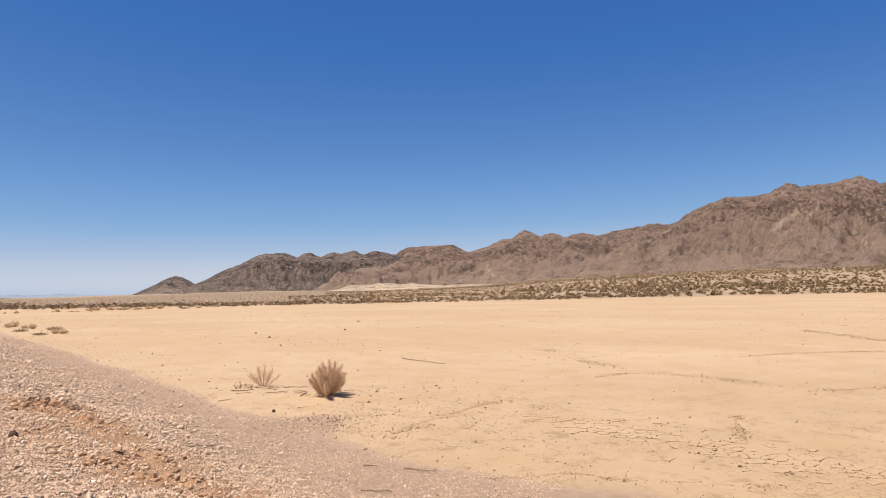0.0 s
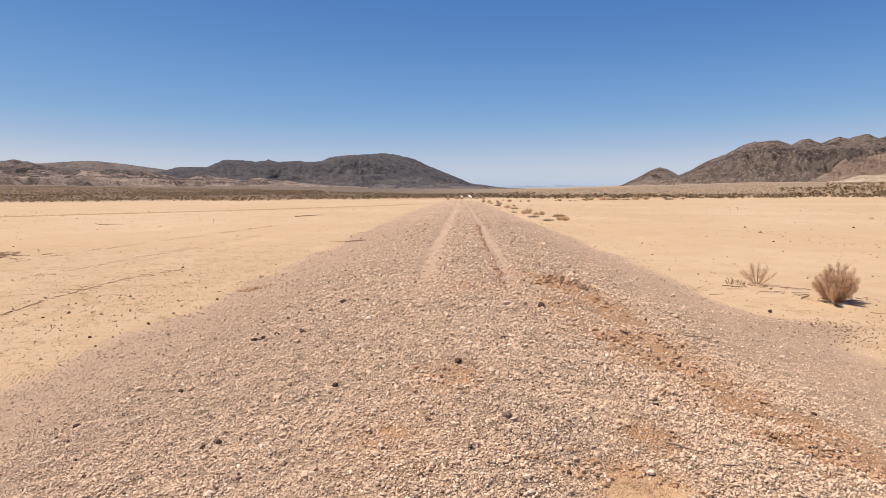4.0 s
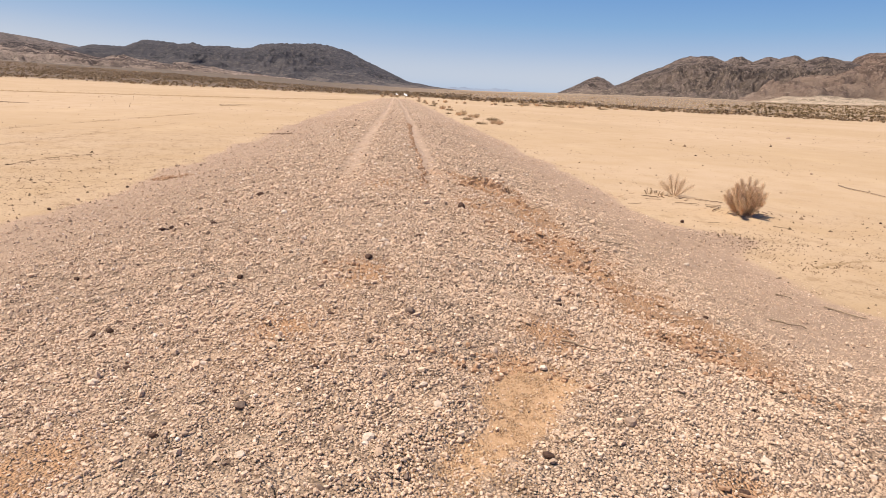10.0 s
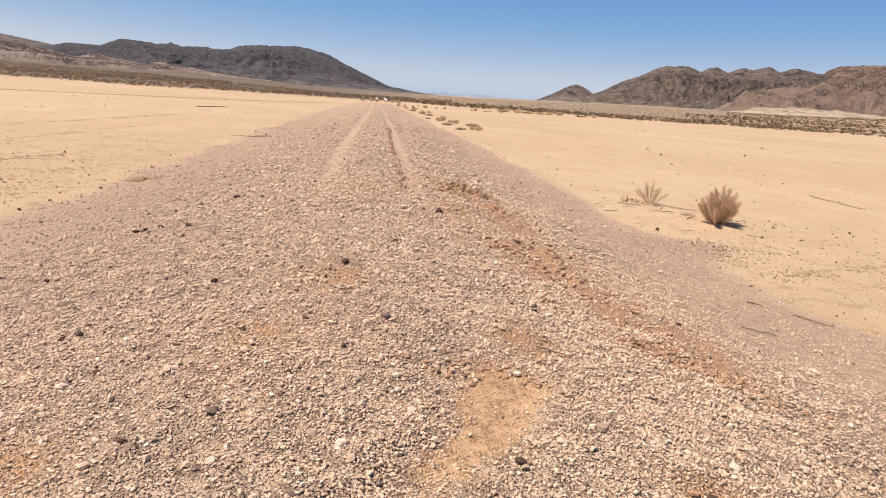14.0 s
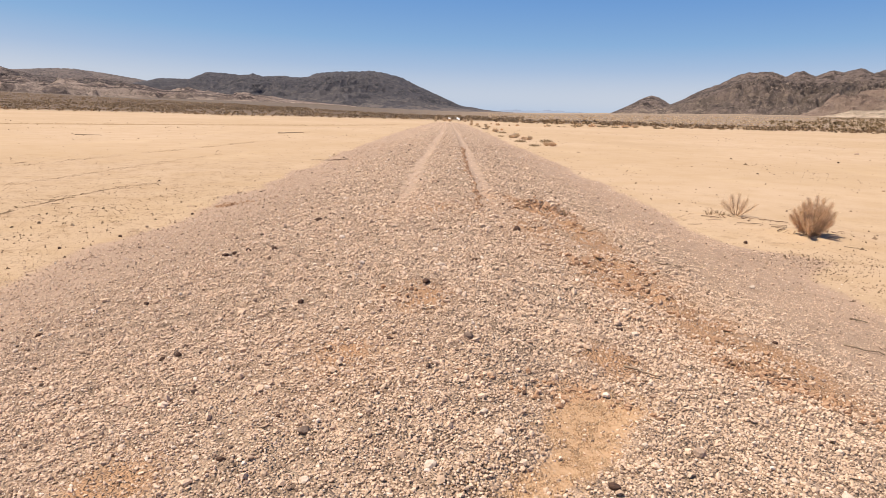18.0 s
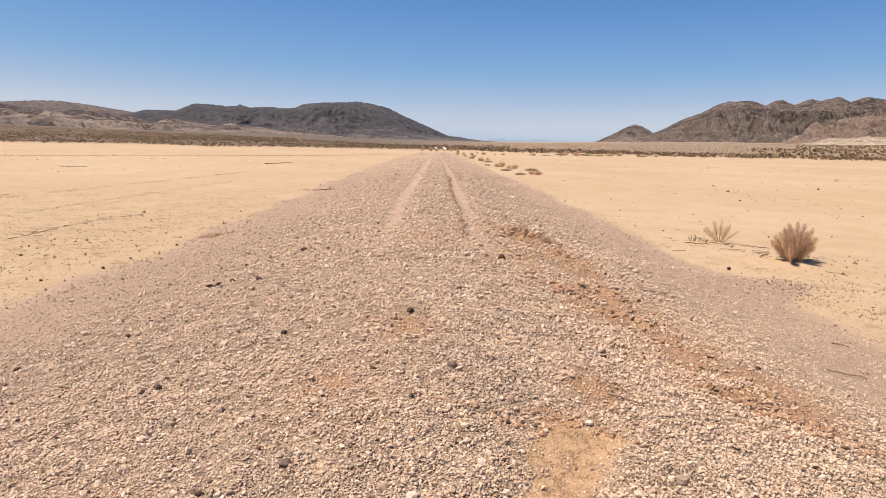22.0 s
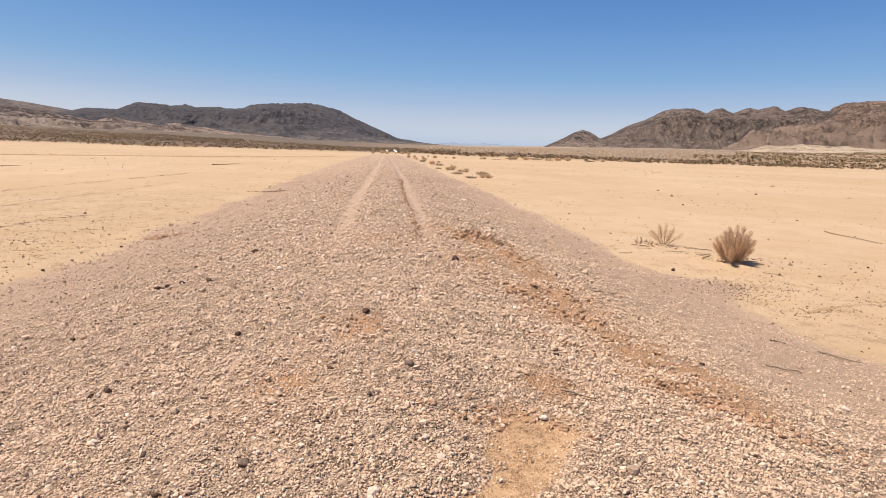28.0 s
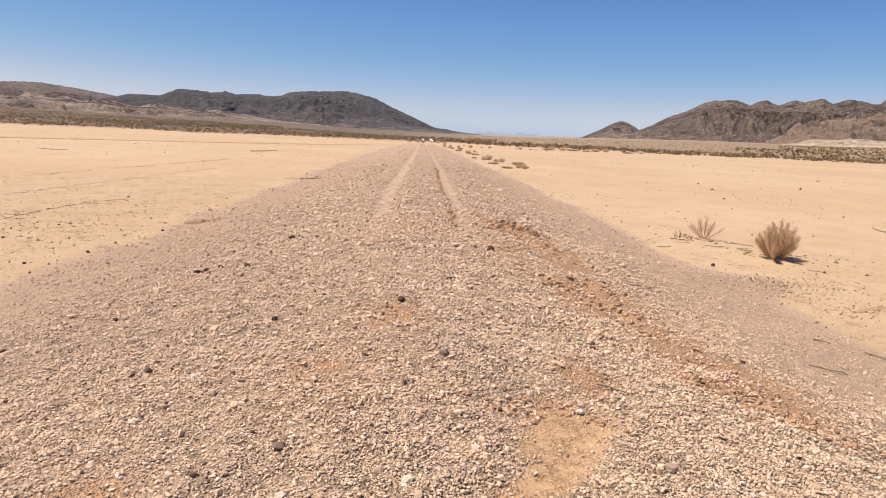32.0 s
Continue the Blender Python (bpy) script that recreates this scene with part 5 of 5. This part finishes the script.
for x, y, k in spots:
    m = pose(x, y, height(x, y) - 0.01, 0, 0, rng.uniform(0, 360)) @ Matrix.Diagonal((*[rng.uniform(0.5, 1.0)] * 3, 1))
    if k in used:
        ob = copy_thing(kinds[k], m)
        ob.matrix_world = m
    else:
        kinds[k].matrix_world = m
        used.add(k)
for x, y in [(20.5, 112), (21.5, 114), (23, 112), (25, 113), (27, 112), (29, 114), (31, 115), (34, 112), (37, 114)]:
    k, s = rng.choice((0, 1, 2)), rng.uniform(0.9, 1.7)
    m = pose(x, y, height(x, y) - 0.01, 0, 0, rng.uniform(0, 360)) @ Matrix.Diagonal((s * 1.3, s * 1.3, s * 0.9, 1))
    copy_thing(kinds[k], m).matrix_world = m


# ---- scrub beyond the lake ----
def scrub_form(seed, blades):
    """A low-cost shrub of unit height: blades that fan out of one root."""
    rng = np.random.default_rng(seed)
    a, out = rng.uniform(0, 2 * np.pi, blades), rng.uniform(0.1, 1, blades) ** 0.6
    low = np.stack([np.cos(a) * out * 0.20, np.sin(a) * out * 0.20, rng.uniform(0, 0.35, blades)], -1)
    tip = np.stack([np.cos(a) * out * 0.62, np.sin(a) * out * 0.62, (1 - 0.55 * out**2) * rng.uniform(0.65, 1.05, blades)], -1)
    side = np.cross(tip - low, rng.normal(0, 1, (blades, 3)))
    side *= rng.uniform(0.10, 0.22, (blades, 1)) / np.linalg.norm(side, axis=1, keepdims=True)
    mid = low * 0.45 + tip * 0.55
    v = np.stack([low, mid - side, tip, mid + side], 1).reshape(-1, 3)
    return v, np.arange(blades * 4).reshape(-1, 4)


def scrub_field(name, label, count, near, far, blades, size, seed, power=1.6, span=(-56, 88), material=None, belt=False):
    rng = np.random.default_rng(seed)
    bearing = rng.uniform(*span, count)
    shore = np.interp(bearing, SHORE_BEARING, SHORE_RADIUS) * (1 + 0.05 * perlin(bearing * 0.22, 0.5, 3))
    far = np.minimum(far, belt_end(bearing) * 1.05) if belt else far
    r = shore + near + (far - near) * rng.uniform(0, 1, count) ** power
    a = np.radians(bearing)
    x, y = r * np.sin(a), r * np.cos(a)
    on = (rng.uniform(0, 1, count) < np.where(bearing > 35, 1.0, 0.6) if near > 400 else rng.uniform(0, 1, count) < 1.1) & (rng.uniform(0, 1, count) < 0.35 + 0.65 * smooth(-0.35, 0.2, fbm(x / 30, y / 30, 3, 91)))
    x, y, r = x[on], y[on], r[on]
    n = len(x)
    forms = [scrub_form(seed + k, blades) for k in range(5)]
    pick, turn = rng.integers(0, 5, n), rng.uniform(0, 2 * np.pi, n)
    high = size * np.exp(rng.normal(0, 0.28, n)) * (1 + 1.0 * smooth(38, 64, np.degrees(np.arctan2(x, y))))
    wide = high * rng.uniform(1.1, 1.9, n)
    base = np.stack([f[0] for f in forms])[pick]
    c, s = np.cos(turn)[:, None], np.sin(turn)[:, None]
    z = ground_height(x, y)[:, None]
    v = np.stack([x[:, None] + (base[..., 0] * c - base[..., 1] * s) * wide[:, None], y[:, None] + (base[..., 0] * s + base[..., 1] * c) * wide[:, None], z + base[..., 2] * high[:, None]], -1)
    f = forms[0][1][None] + (np.arange(n) * blades * 4)[:, None, None]
    tagged(new(name, mesh_of(name, v.reshape(-1, 3), f.reshape(-1, 4), material or SCRUB_LEAF)), label, "scrub", kind="stuff")


scrub_field("scrub_brown_near", "low brown scrub along the lake shore", 9000, 4, 170, 9, 0.42, 31, 1.0, (-56, 6), BROWN_SCRUB, True)
scrub_field("scrub_brown_middle", "low brown scrub on the flat beyond the lake", 14000, 90, 900, 6, 0.55, 35, 1.1, (-56, -12), BROWN_SCRUB, True)
scrub_field("scrub_shore", "thin row of low brown scrub at the lake's edge", 1400, 0, 34, 14, 0.52, 37, 1.0, (3, 50), BROWN_SCRUB)
scrub_field("scrub_thin", "thinly scattered brown scrub on the brown slope", 6500, 14, 520, 8, 0.48, 38, 1.2, (3, 46), STRAW_LEAF)
scrub_field("scrub_near", "olive-brown creosote scrub along the lake shore", 3000, 8, 190, 18, 0.60, 36, 1.0, (25, 88))
scrub_field("scrub_middle", "olive-brown creosote scrub on the sandy slope", 7600, 90, 700, 12, 0.78, 32, 1.0, (28, 88))
scrub_field("scrub_far", "thin creosote scrub far up the sandy slope", 12000, 480, 1500, 6, 1.0, 33, 1.0, (36, 88))


# ---- wheel tracks and cracks on the clay ----
def clay_ridge(name, points, wide, high, seed, label, gaps=0.2):
    """A low broken ridge of scuffed clay along a line on the lake bed."""
    pts = np.array(points, float)
    along = np.r_[0, np.cumsum(np.hypot(*np.diff(pts, axis=0).T))]
    s = np.arange(0, along[-1], max(0.04, wide * 0.4))
    kernel = np.hanning(max(5, int(len(s) / 6) | 1))
    kernel /= kernel.sum()
    half = len(kernel) // 2
    cx, cy = (np.convolve(np.pad(np.interp(s, along, pts[:, k]), half, "reflect", reflect_type="odd"), kernel, "valid") for k in (0, 1))
    tx, ty = np.gradient(cx), np.gradient(cy)
    length = np.hypot(tx, ty)
    u = np.linspace(-1, 1, 7) 
    U, S = np.meshgrid(u, s)
    jag = wide * (1 + 0.5 * perlin(S / (wide * 4), U * 0 + seed, seed))
    shift = 0.5 * wide * perlin(s / (wide * 6), s * 0 + 3.3, seed + 1)
    x = cx[:, None] + (U * jag + shift[:, None]) * (ty / length)[:, None]
    y = cy[:, None] - (U * jag + shift[:, None]) * (tx / length)[:, None]
    strength = smooth(-0.3 - 0.2, gaps, perlin(S / (wide * 9), S * 0 + 1.7, seed + 2) + 0.25) * smooth(0, 0.08, S / s[-1]) * smooth(1, 0.92, S / s[-1])
    lump = 0.2 + 1.5 * np.abs(perlin(x / wide * 1.9, y / wide * 1.9, seed + 3)) - 0.5 * smooth(0.0, 0.5, perlin(x / wide * 0.8, y / wide * 0.8, seed + 5))
    z = ground_height(x, y) - 0.012 + (1 - U**2) * (high * lump + 0.012) * strength
    tagged(new(name, mesh_of(name, np.stack([x, y, z], -1).reshape(-1, 3), sheet(len(s), 7), CLAY_RIDGE, False)), label, "track", kind="structure")


def scuff(name, points, wide, per_metre, size, seed, label, material):
    """Loose flakes strewn along a line on the lake bed, in bunches."""
    rng = np.random.default_rng(seed)
    pts = np.array(points, float)
    along = np.r_[0, np.cumsum(np.hypot(*np.diff(pts, axis=0).T))]
    s = rng.uniform(0, along[-1], int(along[-1] * per_metre))
    s = s[rng.uniform(0, 1, len(s)) < smooth(-0.5, 0.3, perlin(s / (wide * 7), s * 0 + 2.7, seed))]
    bend = 1.3 * wide * perlin(s / (wide * 10), s * 0 + 5.1, seed + 1)
    x, y = np.interp(s, along, pts[:, 0]) + rng.normal(0, wide, len(s)) + bend, np.interp(s, along, pts[:, 1]) + rng.normal(0, wide, len(s))
    r = size * np.exp(rng.normal(0, 0.4, len(s)))
    tagged(new(name, mesh_of(name, *strewn(x, y, r, rng, False, 0.3), material)), label, "track", kind="stuff")


TRACK = "scuffed wheel track pressed into the pale clay"
FLAKES = "loose clay flakes along a wheel track"
LINES = [([(17.56, 16.46), (16.15, 14.16), (15.13, 12.21), (14.4, 10.5), (14.5, 9.0), (14.45, 7.3), (14.2, 6.1), (14.6, 4.9)], 0.13, 70, 0.018),
         ([(12.41, 10.08), (13.71, 10.18), (14.3, 9.95)], 0.05, 80, 0.014),
         ([(19.18, 10.41), (21.3, 9.9), (23.04, 9.12), (24.62, 8.09)], 0.08, 50, 0.02),
         ([(5.32, 7.9), (6.28, 8.43), (7.21, 8.74), (8.3, 9.1), (8.93, 9.15)], 0.10, 130, 0.013),
         ([(10.58, 5.59), (9.88, 5.23), (9.18, 4.77), (8.72, 4.45)], 0.04, 110, 0.013),
         ([(34.4, 14.8), (32.2, 12.5), (29.0, 9.5)], 0.14, 40, 0.028),
         ([(4.93, 5.43), (5.82, 5.02), (6.08, 4.46), (6.47, 4.04), (6.79, 3.59), (7.13, 3.23)], 0.035, 150, 0.009),
         ([(13.9, 6.0), (15.5, 5.2), (17.5, 4.4)], 0.10, 70, 0.016)]
for k, (line, wide, count, size) in enumerate(LINES):
    if wide < 0.11:
        clay_ridge(f"track_{k + 1}", line, wide * 0.8, wide * 0.20, k + 1, TRACK, 0.3)
    scuff(f"track_flakes_{k + 1}", line, wide * 1.5, count * 1.6, size * 0.7, 60 + k, FLAKES, SCUFF)
CRACK_LINE = [(-7.66, 9.4), (-7.73, 10.63), (-7.96, 12.5), (-7.99, 14.37), (-7.78, 15.99), (-7.36, 17.0)]
# rows of dark crumbs draw the shaded crack and its branches
scuff("crack_shading", CRACK_LINE, 0.020, 150, 0.0075, 80, "dark crumbs that stand for shade in a long clay crack", CRACK_SHADE)
for k in range(34):
    y = rng.uniform(9.4, 17)
    x = float(np.interp(y, [p[1] for p in CRACK_LINE], [p[0] for p in CRACK_LINE]))
    dx, dy = rng.choice((-1, 1)) * rng.uniform(0.15, 0.5), rng.uniform(-0.35, 0.35)
    scuff("crack_branch", [(x, y), (x + dx * 0.5, y + dy * 0.4 + 0.06), (x + dx, y + dy)], 0.014, 60, 0.008, 90 + k, "short row of dark crumbs that stands for a shaded side crack", CRACK_SHADE)
scuff("shoulder_scuff", [(-4.5, 13.0), (-4.2, 13.6), (-3.75, 13.9)], 0.11, 240, 0.018, 130, "dark scuffed soil along the embankment foot", CLOD)
clay_ridge("track_far", [(-60, 37), (-37.7, 53), (-29.8, 60.2), (-19.4, 70.5), (-9, 84), (-6, 92)], 0.22, 0.12, 8, "long wheel track across the far lake bed", -0.3)
scuff("track_flakes_left", [(-10.5, 13), (-10.2, 18), (-9.8, 24), (-9.2, 30)], 0.10, 40, 0.011, 131, FLAKES, SCUFF)
scuff("track_flakes_left", [(-13.5, 16), (-13.0, 22), (-12.0, 30), (-11.0, 38)], 0.14, 36, 0.014, 132, FLAKES, SCUFF)


# ---- far end of the road ----
def marker_board(x, y, long, label):
    top = tagged(new("marker_board"), label, "marker")
    bm = bmesh.new()
    bmesh.ops.create_cube(bm, size=1, matrix=Matrix.Diagonal((long, 0.05, long * 0.42, 1)))
    bmesh.ops.bevel(bm, geom=bm.edges[:], offset=0.008, segments=1, affect="EDGES")
    board = part("board", mesh_from("board", bm, BOARD), top, "bleached white board")
    board.matrix_local = pose(0, 0, 0.62, -40, 25, -30)
    bm = bmesh.new()
    tube(bm, [(0, 0.06, -0.1), (0.01, 0.06, 0.45), (0.0, 0.06, 0.85)], [0.04, 0.038, 0.035])
    part("post", mesh_from("post", bm, WOOD, False), top)
    top.matrix_world = pose(x, y, height(x, y))


marker_board(1.05, 126, 0.75, "leaning bleached white board on a post beside the track")
marker_board(-0.62, 129, 0.5, "bleached white board on a post beyond the track")
for x, y in [(-0.5, 130), (-1.6, 131), (2.4, 131), (3.6, 128), (-3.2, 127)]:
    s = rng.uniform(1.0, 1.5)
    m = pose(x, y, height(x, y) - 0.01, 0, 0, rng.uniform(0, 360)) @ Matrix.Diagonal((s, s, s, 1))
    copy_thing(kinds[1], m).matrix_world = m


# ---- single stones that stand out of the gravel ----
shapes = [(rock_mesh("stone", 1.0, m, 700 + k, 0.7), t) for k, (m, t) in enumerate([(TAN_STONE, "tan"), (TAN_STONE, "tan"), (GREY_STONE, "grey-brown"), (PALE_STONE, "pale"), (TAN_STONE, "tan"), (GREY_STONE, "grey-brown")])]
pick = random.Random(77)
for _ in range(170):
    y = 1.9 + 5.0 * pick.random() ** 1.5
    x, size = pick.uniform(-0.55, 0.55) * (y + 1.2), pick.uniform(0.010, 0.018) * (0.8 + 0.08 * y)
    if abs(x - (0.48 + (y - 2.2) * 0.42)) < 0.25 and y < 3.2 or abs(x) > 3.3:
        continue
    me, tone = pick.choice(shapes)
    ob = tagged(new("stone", me), f"small angular {tone} stone half sunk in the gravel", "stone", "loose stones in the gravel")
    ob.matrix_world = pose(x, y, height(x, y) + size * 0.35, pick.uniform(-15, 15), pick.uniform(-15, 15), pick.uniform(0, 360)) @ Matrix.Diagonal((size, size, size, 1))


# ---- curled plates of dried mud ----
def mud_cells(x0, x1, y0, y1, step, seed):
    """Cells of a jittered grid, each cut back from its neighbours by a narrow gap."""
    rng = random.Random(seed)
    nx, ny = int((x1 - x0) / step), int((y1 - y0) / step)
    seeds = {(i, j): (x0 + (i + rng.uniform(0.08, 0.92)) * step, y0 + (j + rng.uniform(0.08, 0.92)) * step) for i in range(nx) for j in range(ny)}
    for (i, j), (cx, cy) in seeds.items():
        if not (1 < i < nx - 2 and 1 < j < ny - 2):
            continue
        gap = rng.uniform(0.002, 0.008)
        poly = [(cx + step * 1.6 * math.cos(a), cy + step * 1.6 * math.sin(a)) for a in (math.tau * k / 12 for k in range(12))]
        for di in (-2, -1, 0, 1, 2):
            for dj in (-2, -1, 0, 1, 2):
                if (di or dj) and (i + di, j + dj) in seeds:
                    ox, oy = seeds[i + di, j + dj]
                    d = math.hypot(ox - cx, oy - cy)
                    ax, ay = (ox - cx) / d, (oy - cy) / d
                    limit, cut = d / 2 - gap, []
                    for k in range(len(poly)):
                        p, q = poly[k - 1], poly[k]
                        a, b = (p[0] - cx) * ax + (p[1] - cy) * ay - limit, (q[0] - cx) * ax + (q[1] - cy) * ay - limit
                        if (a < 0) != (b < 0):
                            t = a / (a - b)
                            cut.append((p[0] + (q[0] - p[0]) * t, p[1] + (q[1] - p[1]) * t))
                        if b < 0:
                            cut.append(q)
                    poly = cut
                    if len(poly) < 3:
                        break
            if len(poly) < 3:
                break
        if len(poly) >= 3:
            yield cx, cy, poly, rng


def plate(bm, cx, cy, poly, rng, base):
    """One plate, its rim curled up a little; base is subtracted from its place."""
    curl = rng.uniform(0.0, 0.006)
    z = height(cx, cy)
    centre = bm.verts.new((cx - base[0], cy - base[1], z + 0.004 - base[2]))
    top = [bm.verts.new((x - base[0], y - base[1], z + 0.0045 + curl * rng.uniform(0.2, 1.4) - base[2])) for x, y in poly]
    low = [bm.verts.new((x - base[0], y - base[1], z - 0.01 - base[2])) for x, y in poly]
    for k in range(len(poly)):
        bm.faces.new((top[k - 1], top[k], centre))
        bm.faces.new((low[k - 1], low[k], top[k], top[k - 1]))


def mud_field(x0, x1, y0, y1, step, seed, keep, single):
    """Plates where keep(x, y) allows; the first of them objects of their own, the others joined."""
    rest, made, crumbs = bmesh.new(), 0, []
    for cx, cy, poly, rng in sorted(mud_cells(x0, x1, y0, y1, step, seed), key=lambda c: c[0] ** 2 + c[1] ** 2):
        if rng.random() > keep(cx, cy):
            continue
        for k in range(len(poly)):
            # dark crumbs along some rims stand for shade in the gaps
            if rng.random() < 0.32:
                for _ in range(5):
                    t = rng.random()
                    crumbs.append((poly[k - 1][0] + (poly[k][0] - poly[k - 1][0]) * t, poly[k - 1][1] + (poly[k][1] - poly[k - 1][1]) * t))
        if made < single:
            bm = bmesh.new()
            z = height(cx, cy)
            plate(bm, cx, cy, poly, rng, (cx, cy, z))
            ob = part("mud_plate", mesh_from("mud_plate", bm, GROUND), ground)
            ob.matrix_world = pose(cx, cy, z)
            made += 1
        else:
            plate(rest, cx, cy, poly, rng, (0, 0, 0))
    tagged(part("mud_crust", mesh_from("mud_crust", rest, GROUND), ground), "crust of small dried mud plates", kind="stuff")
    at, nrng = np.array(crumbs), np.random.default_rng(seed)
    tagged(new("crack_shading", mesh_of("crack_shading", *strewn(at[:, 0], at[:, 1], 0.0068 * np.exp(nrng.normal(0, 0.35, len(at))), nrng, False, 0.1), CRACK_SHADE)), "dark crumbs that stand for shade in gaps between mud plates", "soil", kind="stuff")


def patchy(x, y, seed):
    return float(smooth(-0.25, 0.25, fbm(np.array([x * 0.9]), np.array([y * 0.9]), 3, seed))[0])


mud_field(6.3, 10.2, 1.4, 8.6, 0.145, 5, lambda x, y: (0.25 + 0.75 * patchy(x, y, 6)) * math.exp(-((x - 8.15) / (0.75 - 0.055 * y)) ** 2) * float(smooth(8.0, 6.5, y)), 280)
